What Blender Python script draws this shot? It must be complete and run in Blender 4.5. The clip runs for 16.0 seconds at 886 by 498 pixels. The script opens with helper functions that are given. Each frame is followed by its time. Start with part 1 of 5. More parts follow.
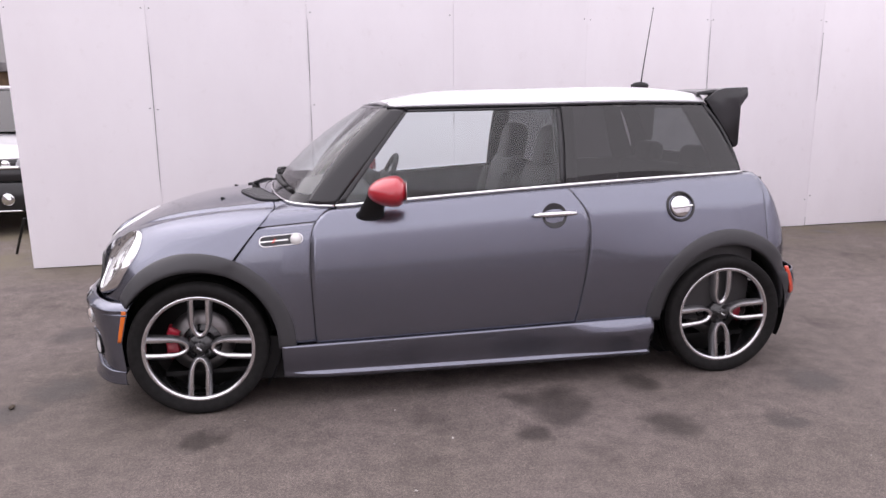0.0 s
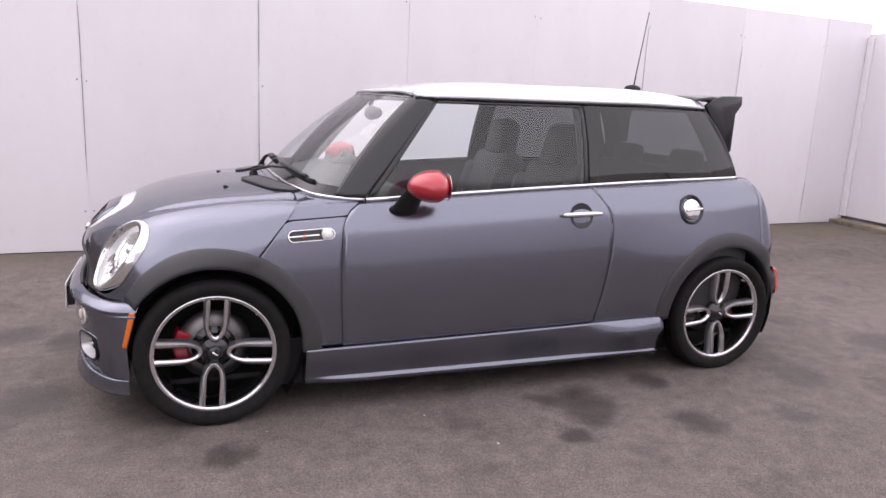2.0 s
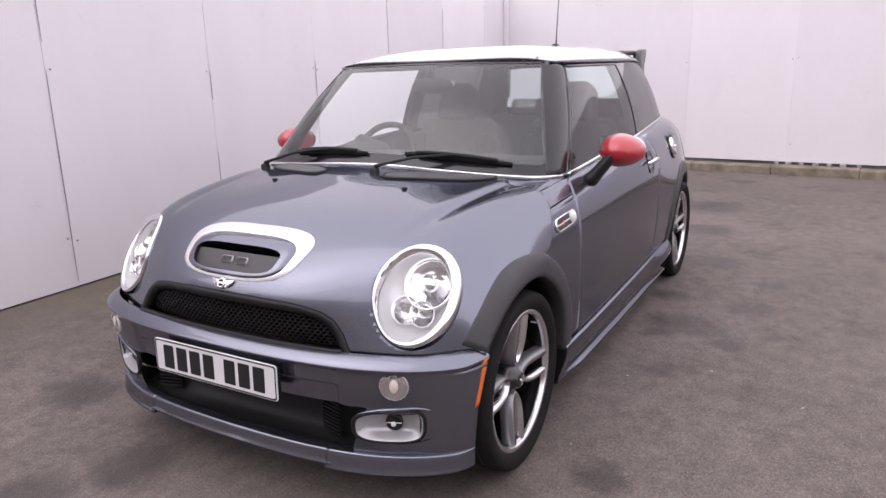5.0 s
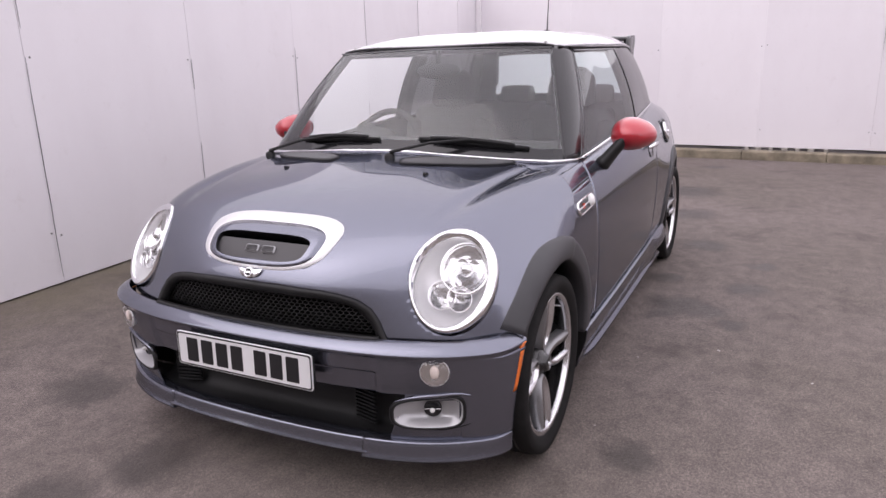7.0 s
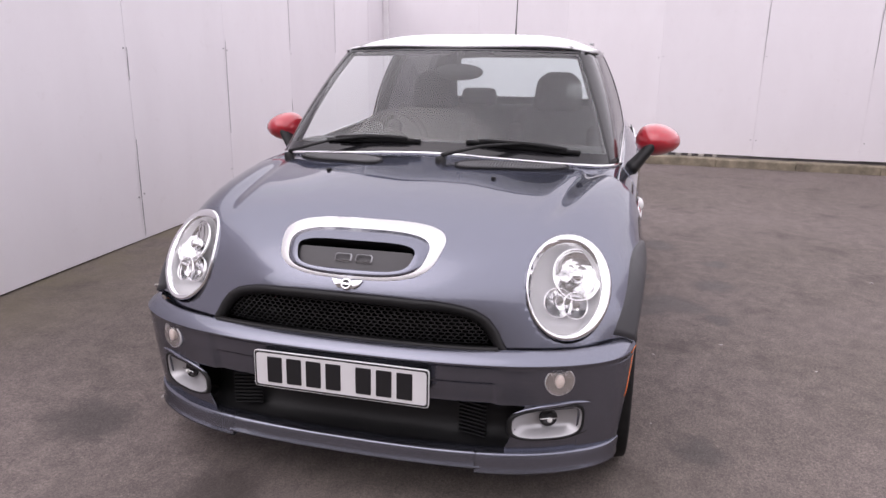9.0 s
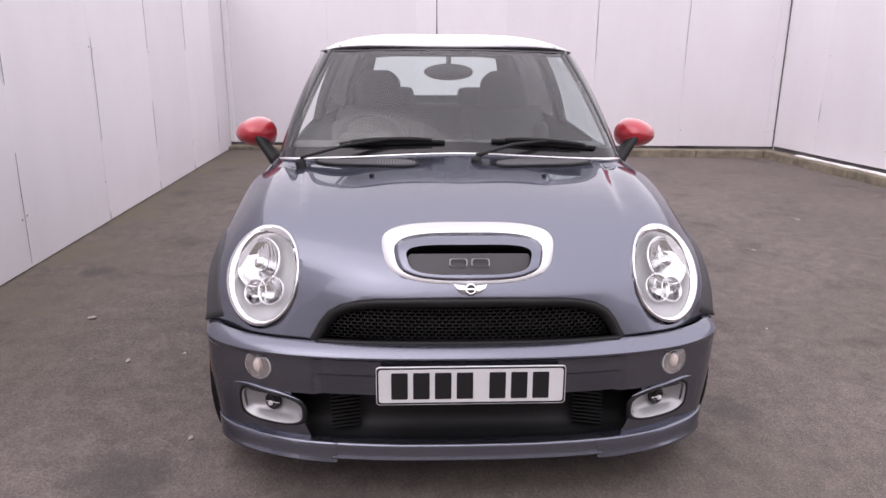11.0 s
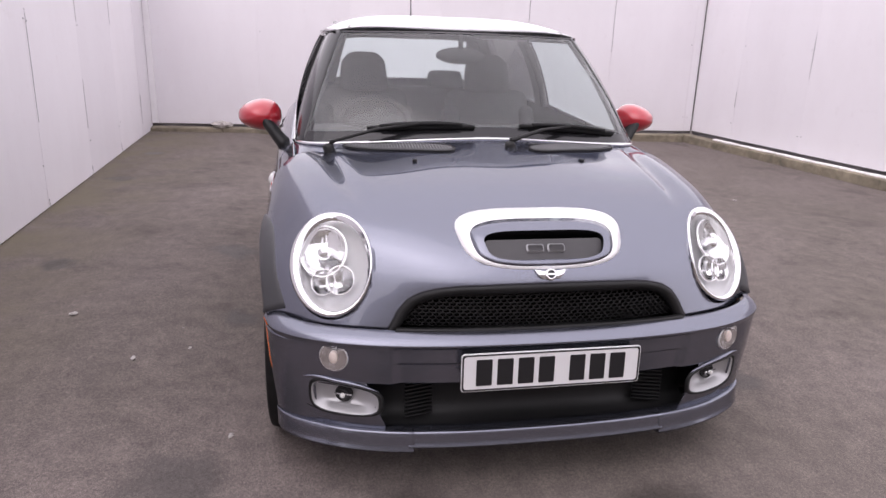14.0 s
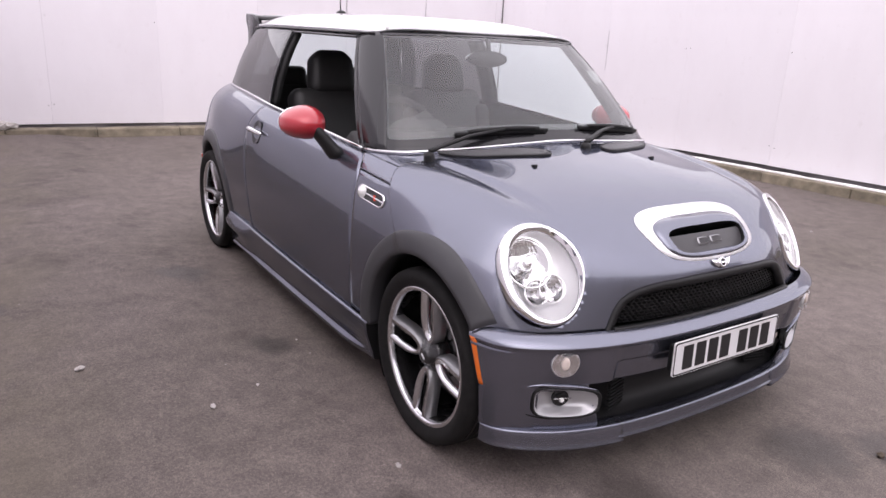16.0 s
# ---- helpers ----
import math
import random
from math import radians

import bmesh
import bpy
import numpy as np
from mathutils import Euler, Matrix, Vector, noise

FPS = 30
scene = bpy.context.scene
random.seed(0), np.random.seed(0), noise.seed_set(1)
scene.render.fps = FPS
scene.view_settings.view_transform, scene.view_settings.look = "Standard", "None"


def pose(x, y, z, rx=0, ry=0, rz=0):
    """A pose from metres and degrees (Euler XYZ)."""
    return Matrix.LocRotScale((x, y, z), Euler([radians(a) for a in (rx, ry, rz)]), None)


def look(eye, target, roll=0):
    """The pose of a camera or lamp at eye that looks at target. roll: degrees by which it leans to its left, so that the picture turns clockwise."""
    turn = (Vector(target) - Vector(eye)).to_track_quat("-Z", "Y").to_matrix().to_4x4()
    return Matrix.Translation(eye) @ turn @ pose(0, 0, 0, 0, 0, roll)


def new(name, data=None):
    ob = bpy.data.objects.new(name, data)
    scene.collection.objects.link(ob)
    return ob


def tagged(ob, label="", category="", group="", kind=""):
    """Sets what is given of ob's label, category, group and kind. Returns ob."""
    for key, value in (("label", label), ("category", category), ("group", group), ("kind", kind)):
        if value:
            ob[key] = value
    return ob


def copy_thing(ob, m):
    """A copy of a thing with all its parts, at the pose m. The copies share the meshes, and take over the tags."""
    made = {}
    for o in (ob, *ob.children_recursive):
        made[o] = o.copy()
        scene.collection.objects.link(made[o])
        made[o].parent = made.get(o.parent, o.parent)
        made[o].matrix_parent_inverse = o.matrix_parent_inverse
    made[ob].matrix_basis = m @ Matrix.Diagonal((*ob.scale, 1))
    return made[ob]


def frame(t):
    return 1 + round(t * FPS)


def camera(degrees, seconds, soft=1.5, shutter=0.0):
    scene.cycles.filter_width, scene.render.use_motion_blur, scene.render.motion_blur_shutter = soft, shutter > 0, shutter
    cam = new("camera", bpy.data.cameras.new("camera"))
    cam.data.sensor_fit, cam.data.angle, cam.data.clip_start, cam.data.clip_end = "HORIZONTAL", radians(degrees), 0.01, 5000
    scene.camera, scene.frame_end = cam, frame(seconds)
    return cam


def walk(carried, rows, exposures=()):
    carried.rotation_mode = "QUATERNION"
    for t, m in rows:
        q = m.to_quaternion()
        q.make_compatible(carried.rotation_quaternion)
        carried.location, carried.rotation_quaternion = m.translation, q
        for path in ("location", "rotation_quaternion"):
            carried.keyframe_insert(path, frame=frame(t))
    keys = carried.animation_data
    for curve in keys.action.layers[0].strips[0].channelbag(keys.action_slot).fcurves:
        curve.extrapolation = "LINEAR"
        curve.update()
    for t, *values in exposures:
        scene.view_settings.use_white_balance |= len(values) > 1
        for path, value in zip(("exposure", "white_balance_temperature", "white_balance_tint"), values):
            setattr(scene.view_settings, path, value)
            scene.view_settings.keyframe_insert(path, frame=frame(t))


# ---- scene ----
import functools

cam = camera(65.5, 16.0)
PATH = [
    (0, (-0.693, -3.75, 1.296), (-0.347, -1.821, 0.899), -0.7),
    (0.5, (-0.708, -3.743, 1.299), (-0.369, -1.814, 0.898), -0.9),
    (1, (-0.724, -3.725, 1.297), (-0.382, -1.795, 0.898), -0.8),
    (1.5, (-0.914, -3.616, 1.275), (-0.497, -1.703, 0.866), 1.2),
    (2, (-1.333, -3.446, 1.296), (-0.629, -1.621, 0.876), 2.6),
    (2.5, (-1.784, -3.149, 1.296), (-0.906, -1.403, 0.872), 0.2),
    (3, (-2.233, -2.855, 1.284), (-1.094, -1.272, 0.838), 2.1),
    (3.5, (-2.588, -2.539, 1.306), (-1.247, -1.121, 0.866), -0.2),
    (4, (-2.909, -2.159, 1.286), (-1.401, -0.938, 0.801), -0.1),
    (4.5, (-3.074, -1.778, 1.281), (-1.439, -0.733, 0.795), -0.9),
    (7, (-3.249, -1.403, 1.263), (-1.522, -0.543, 0.737), -1.7),
    (7.5, (-3.25, -1.391, 1.259), (-1.522, -0.536, 0.727), -1.5),
    (8, (-3.28, -1.31, 1.251), (-1.543, -0.474, 0.72), -0.4),
    (8.5, (-3.336, -1.119, 1.247), (-1.563, -0.361, 0.717), -0.1),
    (9, (-3.434, -0.714, 1.273), (-1.567, -0.232, 0.743), 0.6),
    (9.5, (-3.528, -0.274, 1.274), (-1.61, -0.109, 0.732), -0.1),
    (10, (-3.517, 0.01, 1.278), (-1.584, -0.017, 0.762), 0.9),
    (12.5, (-3.54, 0.205, 1.274), (-1.618, 0.091, 0.733), 0.0),
    (13, (-3.546, 0.24, 1.271), (-1.626, 0.102, 0.728), 0.0),
    (13.5, (-3.548, 0.372, 1.266), (-1.637, 0.172, 0.711), 1.4),
    (14, (-3.459, 0.645, 1.278), (-1.58, 0.276, 0.702), 1.8),
    (14.5, (-3.376, 1.006, 1.277), (-1.552, 0.424, 0.695), 2.1),
    (15, (-3.195, 1.356, 1.271), (-1.477, 0.502, 0.705), 3.6),
    (15.5, (-3.035, 1.657, 1.29), (-1.373, 0.694, 0.731), 2.8),
    (16, (-2.986, 1.876, 1.298), (-1.389, 0.822, 0.715), 2.9),
]
walk(cam, [(t, look(eye, target, roll)) for t, eye, target, roll in PATH],
     exposures=[(0.0, 0.18, 6540, 21), (3.5, 0.14, 6540, 21), (7.0, 0.05, 6540, 21), (13.0, 0.06, 6540, 21), (14.5, 0.15, 6540, 21), (16.0, 0.25, 6540, 21)])

# ---- world and light: a bright overcast sky ----
SUN_AZ, SUN_EL = radians(310), radians(55)
world = bpy.data.worlds.new("overcast")
scene.world = world
world.use_nodes = True
wn, wl = world.node_tree.nodes, world.node_tree.links
wn.clear()
sky = wn.new("ShaderNodeTexSky")
sky.sky_type, sky.sun_disc = "NISHITA", False
sky.sun_elevation, sky.sun_rotation = SUN_EL, SUN_AZ
sky.air_density, sky.dust_density, sky.ozone_density = 1.0, 3.0, 1.0
grey = wn.new("ShaderNodeHueSaturation")
grey.inputs["Saturation"].default_value = 0.22
clouds = wn.new("ShaderNodeMix")
clouds.data_type = "RGBA"
clouds.inputs[0].default_value = 0.75
clouds.inputs[7].default_value = (13.2, 13.1, 13.6, 1)
bg = wn.new("ShaderNodeBackground")
bg.inputs["Strength"].default_value = 0.15
wout = wn.new("ShaderNodeOutputWorld")
wl.new(sky.outputs[0], grey.inputs["Color"])
wl.new(grey.outputs[0], clouds.inputs[6])
wl.new(clouds.outputs[2], bg.inputs["Color"])
wl.new(bg.outputs[0], wout.inputs[0])

sun = new("sun", bpy.data.lights.new("sun", "SUN"))
sun.data.energy, sun.data.angle, sun.data.color = 0.5, radians(60), (1.0, 0.98, 0.96)
sun.matrix_world = look((0, 0, 0), (-math.sin(SUN_AZ) * math.cos(SUN_EL), -math.cos(SUN_AZ) * math.cos(SUN_EL), -math.sin(SUN_EL)))


# ---- materials ----
def mat(name, color, rough=0.5, metal=0.0, coat=0.0, spec=0.5):
    m = bpy.data.materials.new(name)
    m.use_nodes = True
    b = m.node_tree.nodes["Principled BSDF"]
    b.inputs["Base Color"].default_value = (*color, 1)
    b.inputs["Roughness"].default_value = rough
    b.inputs["Metallic"].default_value = metal
    b.inputs["Coat Weight"].default_value = coat
    b.inputs["Coat Roughness"].default_value = 0.04
    b.inputs["Specular IOR Level"].default_value = spec
    return m


def nodes_of(m):
    t = m.node_tree
    return t.nodes, t.links, t.nodes["Principled BSDF"]


def noise_tex(n, l, scale, detail=4.0, rough=0.6, stretch=None):
    c = n.new("ShaderNodeTexCoord")
    t = n.new("ShaderNodeTexNoise")
    t.inputs["Scale"].default_value, t.inputs["Detail"].default_value, t.inputs["Roughness"].default_value = scale, detail, rough
    if stretch:
        mp = n.new("ShaderNodeMapping")
        mp.inputs["Scale"].default_value = stretch
        l.new(c.outputs["Object"], mp.inputs["Vector"])
        l.new(mp.outputs[0], t.inputs["Vector"])
    else:
        l.new(c.outputs["Object"], t.inputs["Vector"])
    return t


def ramp(n, l, src, stops):
    r = n.new("ShaderNodeValToRGB")
    e = r.color_ramp.elements
    while len(e) < len(stops):
        e.new(0.5)
    for k, (p, c) in zip(e, stops):
        k.position, k.color = p, (*c, 1)
    l.new(src, r.inputs[0])
    return r


def bump(n, l, b, src, strength, dist=0.01):
    k = n.new("ShaderNodeBump")
    k.inputs["Strength"].default_value, k.inputs["Distance"].default_value = strength, dist
    l.new(src, k.inputs["Height"])
    l.new(k.outputs[0], b.inputs["Normal"])


def mix_col(n, l, fac, a, b, mode="MIX"):
    x = n.new("ShaderNodeMix")
    x.data_type, x.blend_type = "RGBA", mode
    for sock, v in ((x.inputs[0], fac), (x.inputs[6], a), (x.inputs[7], b)):
        if isinstance(v, (int, float)):
            sock.default_value = v
        elif isinstance(v, tuple):
            sock.default_value = (*v, 1)
        else:
            l.new(v, sock)
    return x.outputs[2]


def worn(name, color, rough, metal=0.0, coat=0.0, scale=8.0, amount=0.25, bumps=0.0, bscale=200.0):
    """A material whose colour and gloss vary a little over the surface."""
    m = mat(name, color, rough, metal, coat)
    n, l, b = nodes_of(m)
    t = noise_tex(n, l, scale, 6)
    lo, hi = tuple(c * (1 - amount) for c in color), tuple(min(1, c * (1 + amount)) for c in color)
    l.new(ramp(n, l, t.outputs[0], [(0.3, lo), (0.7, hi)]).outputs[0], b.inputs["Base Color"])
    r = n.new("ShaderNodeMapRange")
    r.inputs[3].default_value, r.inputs[4].default_value = max(0.02, rough - 0.08), min(1, rough + 0.1)
    l.new(t.outputs[0], r.inputs[0])
    l.new(r.outputs[0], b.inputs["Roughness"])
    if bumps:
        bump(n, l, b, noise_tex(n, l, bscale, 2).outputs[0], bumps, 0.002)
    return m


def make_paint(name, color, metal, rough, edge=(1, 1, 1)):
    """Metallic paint: fine flakes under a clear coat, with a thin film of dust."""
    m = mat(name, color, rough, metal, 1.0)
    n, l, b = nodes_of(m)
    b.inputs["Specular Tint"].default_value = (*edge, 1)
    f = noise_tex(n, l, 900, 1)
    d = noise_tex(n, l, 2.2, 5)
    flake = ramp(n, l, f.outputs[0], [(0.3, tuple(c * 0.82 for c in color)), (0.75, tuple(c * 1.25 for c in color))])
    l.new(flake.outputs[0], b.inputs["Base Color"])
    r = n.new("ShaderNodeMapRange")
    r.inputs[3].default_value, r.inputs[4].default_value = 0.012, 0.05
    l.new(d.outputs[0], r.inputs[0])
    l.new(r.outputs[0], b.inputs["Coat Roughness"])
    return m


def make_glass(name, tint, gloss_rough=0.01, base=0.065, edge=0.75):
    """A thin pane: tinted see-through, with a mirror film that grows at grazing angles."""
    m = bpy.data.materials.new(name)
    m.use_nodes = True
    n, l = m.node_tree.nodes, m.node_tree.links
    n.clear()
    tr, gl, lw, mx, out = (n.new("ShaderNode" + k) for k in ("BsdfTransparent", "BsdfGlossy", "LayerWeight", "MixShader", "OutputMaterial"))
    tr.inputs[0].default_value = (*tint, 1)
    gl.inputs["Roughness"].default_value = gloss_rough
    lw.inputs["Blend"].default_value = 0.5
    p, q = n.new("ShaderNodeMath"), n.new("ShaderNodeMath")
    p.operation, q.operation = "POWER", "MULTIPLY_ADD"
    p.inputs[1].default_value = 4.0
    q.inputs[1].default_value, q.inputs[2].default_value = edge, base
    l.new(lw.outputs["Facing"], p.inputs[0])
    l.new(p.outputs[0], q.inputs[0])
    l.new(q.outputs[0], mx.inputs[0])
    l.new(tr.outputs[0], mx.inputs[1])
    l.new(gl.outputs[0], mx.inputs[2])
    l.new(mx.outputs[0], out.inputs[0])
    return m


PAINT = make_paint("metallic_blue_grey_paint", (0.170, 0.179, 0.222), 0.92, 0.27, (0.23, 0.24, 0.28))
SILVER = make_paint("silver_roof_paint", (0.74, 0.74, 0.76), 0.25, 0.3)
SILVER_TRIM = make_paint("silver_trim_paint", (0.84, 0.84, 0.85), 0.15, 0.4)
RED = make_paint("red_mirror_paint", (0.42, 0.016, 0.028), 0.1, 0.3)
ARCH = worn("dark_arch_plastic", (0.043, 0.043, 0.047), 0.48, amount=0.12)
PLASTIC = worn("black_plastic", (0.009, 0.009, 0.0095), 0.5, amount=0.2, bumps=0.15)
GLOSSBLACK = mat("gloss_black", (0.016, 0.016, 0.018), 0.16, 0, 0.0)
RUBBER = worn("tyre_rubber", (0.014, 0.0135, 0.0135), 0.72, amount=0.3, scale=30)
RUBBER.node_tree.nodes["Principled BSDF"].inputs["Specular IOR Level"].default_value = 0.14
PLASTIC.node_tree.nodes["Principled BSDF"].inputs["Specular IOR Level"].default_value = 0.35
CHROME = mat("chrome", (0.82, 0.82, 0.83), 0.10, 1.0)
BRIGHT = worn("machined_alloy", (0.72, 0.72, 0.74), 0.22, 1.0, 0.3, amount=0.06)
GUNMETAL = worn("gunmetal_alloy", (0.27, 0.27, 0.28), 0.38, 0.8, 0.4, amount=0.1)
DARKWHEEL = worn("black_wheel_lacquer", (0.012, 0.012, 0.013), 0.25, 0.0, 0.5, amount=0.2)
DISC = worn("brake_disc_steel", (0.22, 0.21, 0.21), 0.4, 1.0, amount=0.2, scale=25)
CALIPER = mat("red_caliper_paint", (0.36, 0.012, 0.03), 0.35, 0, 0.3)
FOGDISH = mat("fog_dish_grey", (0.42, 0.42, 0.43), 0.3, 0.4)
PALEAMBER = mat("pale_amber_bulb", (0.76, 0.66, 0.60), 0.3, 0, 0.5)
ORANGE = mat("orange_lens", (0.75, 0.16, 0.015), 0.2, 0, 0.8)
REDLENS = mat("red_lens", (0.72, 0.07, 0.03), 0.2, 0, 0.8)
LAMPSILVER = mat("lamp_reflector", (0.80, 0.80, 0.81), 0.10, 1.0)
n_, l_, b_ = nodes_of(LAMPSILVER)
facet = n_.new("ShaderNodeTexVoronoi")
facet.inputs["Scale"].default_value = 34
l_.new(n_.new("ShaderNodeTexCoord").outputs["Object"], facet.inputs["Vector"])
bump(n_, l_, b_, facet.outputs["Distance"], 0.30, 0.008)
LAMPGREY = mat("lamp_bezel", (0.86, 0.86, 0.87), 0.30, 0.35)
WHITELENS = mat("white_lens", (0.75, 0.75, 0.74), 0.15, 0, 1.0)
PLATEWHITE = worn("plate_reflective_white", (0.72, 0.72, 0.73), 0.35, amount=0.04)
PLATEBLACK = mat("plate_black", (0.012, 0.012, 0.014), 0.4)
SEAT = worn("black_seat_leather", (0.013, 0.0125, 0.013), 0.5, amount=0.2, bumps=0.2, bscale=120)
TRIM = worn("grey_cabin_trim", (0.035, 0.034, 0.035), 0.6, amount=0.2, bumps=0.1)
HEADLINER = worn("pale_headliner", (0.32, 0.31, 0.31), 0.9, amount=0.08)
GLASS = make_glass("window_glass", (0.80, 0.89, 0.885))
SCREEN = make_glass("windscreen_glass", (0.90, 0.95, 0.94), 0.01, 0.10, 0.7)
TINT = make_glass("tinted_glass", (0.125, 0.125, 0.13))
LENS = make_glass("lamp_glass", (0.97, 0.97, 0.97), 0.01, 0.045, 0.85)
MIRROR = mat("mirror_glass", (0.8, 0.8, 0.8), 0.02, 1.0)


# ---- building helpers ----
def part(name, bm, material, parent=None, label="", smooth=True, thick=0.0, bev=0.0):
    """Links a bmesh as one mesh object under a thing or a part."""
    me = bpy.data.meshes.new(name)
    bmesh.ops.recalc_face_normals(bm, faces=bm.faces)
    if thick:
        bm.normal_update()
        mid = Vector((0.1, 0, 0.62))
        if sum(f.normal.dot(f.calc_center_median() - mid) for f in bm.faces) < 0:
            bmesh.ops.reverse_faces(bm, faces=bm.faces)
    bm.to_mesh(me)
    bm.free()
    me.materials.append(material)
    for p in me.polygons:
        p.use_smooth = smooth
    ob = new(name, me)
    if parent is not None:
        ob.parent = parent
    if label:
        tagged(ob, label)
    if thick:
        k = ob.modifiers.new("thickness", "SOLIDIFY")
        k.thickness, k.offset = thick, -1
    if bev > 0:
        k = ob.modifiers.new("edge", "BEVEL")
        k.width, k.segments, k.limit_method, k.angle_limit = bev, 2, "ANGLE", radians(40)
    return ob


def spline(ts, vs):
    """Natural cubic spline through the knots; vs may be numbers or tuples."""
    t = np.array(ts, float)
    v = np.array(vs, float)
    if v.ndim == 1:
        v = v[:, None]
    n = len(t)
    h = np.diff(t)
    a = np.zeros((n, n))
    r = np.zeros_like(v)
    a[0, 0] = a[-1, -1] = 1
    for i in range(1, n - 1):
        a[i, i - 1], a[i, i], a[i, i + 1] = h[i - 1], 2 * (h[i - 1] + h[i]), h[i]
        r[i] = 6 * ((v[i + 1] - v[i]) / h[i] - (v[i] - v[i - 1]) / h[i - 1])
    m = np.linalg.solve(a, r)

    def f(x):
        i = int(min(max(np.searchsorted(t, x) - 1, 0), n - 2))
        d = h[i]
        p, q = (t[i + 1] - x) / d, (x - t[i]) / d
        if x < t[0]:
            g = (v[1] - v[0]) / d - d * (2 * m[0] + m[1]) / 6
            o = v[0] + g * (x - t[0])
        elif x > t[-1]:
            g = (v[-1] - v[-2]) / d + d * (m[-2] + 2 * m[-1]) / 6
            o = v[-1] + g * (x - t[-1])
        else:
            o = p * v[i] + q * v[i + 1] + ((p ** 3 - p) * m[i] + (q ** 3 - q) * m[i + 1]) * d * d / 6
        return float(o[0]) if len(o) == 1 else o

    return f


def lin(ts, vs):
    return lambda x: float(np.interp(x, ts, vs))


def grid(f, us, vs, keep=None, flip=False):
    """A sheet of quads through the points f(u, v); keep(point) may leave faces out."""
    bm = bmesh.new()
    vv = [[bm.verts.new(f(u, v)) for v in vs] for u in us]
    for i in range(len(us) - 1):
        for j in range(len(vs) - 1):
            q = [vv[i][j], vv[i + 1][j], vv[i + 1][j + 1], vv[i][j + 1]]
            c = sum((k.co for k in q), Vector()) / 4
            if keep and not keep(c):
                continue
            bm.faces.new(q[::-1] if flip else q)
    bmesh.ops.delete(bm, geom=[k for k in bm.verts if not k.link_faces], context="VERTS")
    return bm


def span(a, b, n):
    return [a + (b - a) * i / n for i in range(n + 1)]


def sweep(path, section, closed=False, caps=True, up=Vector((0, 0, 1)), scale=None):
    """A section of (side, up) pairs carried along a path of points."""
    bm = bmesh.new()
    pts = [Vector(p) for p in path]
    n = len(pts)
    rings = []
    for i, p in enumerate(pts):
        a, b = pts[(i - 1) % n] if closed or i else p, pts[(i + 1) % n] if closed or i < n - 1 else p
        d = (b - a).normalized()
        side = d.cross(up)
        side = side.normalized() if side.length > 1e-5 else Vector((1, 0, 0))
        top = side.cross(d).normalized()
        k = scale(i / max(1, n - 1)) if scale else 1.0
        rings.append([bm.verts.new(p + side * (x * k) + top * (y * k)) for x, y in section])
    m = len(section)
    for i in range(n if closed else n - 1):
        a, b = rings[i], rings[(i + 1) % n]
        for j in range(m):
            bm.faces.new((a[j], a[(j + 1) % m], b[(j + 1) % m], b[j]))
    if caps and not closed:
        bm.faces.new(rings[0][::-1])
        bm.faces.new(rings[-1])
    return bm


def circle(r, n=10, ry=None):
    return [(r * math.cos(2 * math.pi * i / n), (ry or r) * math.sin(2 * math.pi * i / n)) for i in range(n)]


def turned(profile, n=48):
    """A solid of revolution round the local y axis: profile of (radius, y)."""
    bm = bmesh.new()
    rings = []
    for r, y in profile:
        rings.append([bm.verts.new((r * math.cos(2 * math.pi * i / n), y, r * math.sin(2 * math.pi * i / n))) for i in range(n)])
    for a, b in zip(rings, rings[1:]):
        for i in range(n):
            bm.faces.new((a[i], a[(i + 1) % n], b[(i + 1) % n], b[i]))
    return bm


def box(x, y, z, m=None, bev=0.0, seg=2):
    bm = bmesh.new()
    bmesh.ops.create_cube(bm, size=1, matrix=Matrix.Diagonal((x, y, z, 1)))
    if bev:
        bmesh.ops.bevel(bm, geom=bm.edges[:], offset=bev, segments=seg, affect="EDGES", profile=0.5)
    if m is not None:
        bm.transform(m)
    return bm


def ball(rx, ry, rz, m=None, seg=24):
    bm = bmesh.new()
    bmesh.ops.create_uvsphere(bm, u_segments=seg, v_segments=seg // 2, radius=1, matrix=Matrix.Diagonal((rx, ry, rz, 1)))
    if m is not None:
        bm.transform(m)
    return bm


def outline_solid(pts, depth, m=None, bev=0.0):
    """A flat outline of (x, y) pairs pulled up by depth along z."""
    bm = bmesh.new()
    f = bm.faces.new([bm.verts.new((x, y, 0)) for x, y in pts])
    ext = bmesh.ops.extrude_face_region(bm, geom=[f])
    bmesh.ops.translate(bm, vec=(0, 0, depth), verts=[v for v in ext["geom"] if isinstance(v, bmesh.types.BMVert)])
    if bev:
        top = [e for e in bm.edges if all(abs(v.co.z - depth) < 1e-6 for v in e.verts)]
        bmesh.ops.bevel(bm, geom=top, offset=bev, segments=2, affect="EDGES", profile=0.5)
    if m is not None:
        bm.transform(m)
    return bm


def rounded_rect(w, h, r, n=5):
    out = []
    for cx, cy, a0 in ((w / 2 - r, h / 2 - r, 0), (-w / 2 + r, h / 2 - r, 90), (-w / 2 + r, -h / 2 + r, 180), (w / 2 - r, -h / 2 + r, 270)):
        for i in range(n + 1):
            a = radians(a0 + 90 * i / n)
            out.append((cx + r * math.cos(a), cy + r * math.sin(a)))
    return out


def join(a, b):
    """Adds the faces of bmesh b to bmesh a."""
    me = bpy.data.meshes.new("joined")
    b.to_mesh(me)
    b.free()
    a.from_mesh(me)
    bpy.data.meshes.remove(me)
    return a


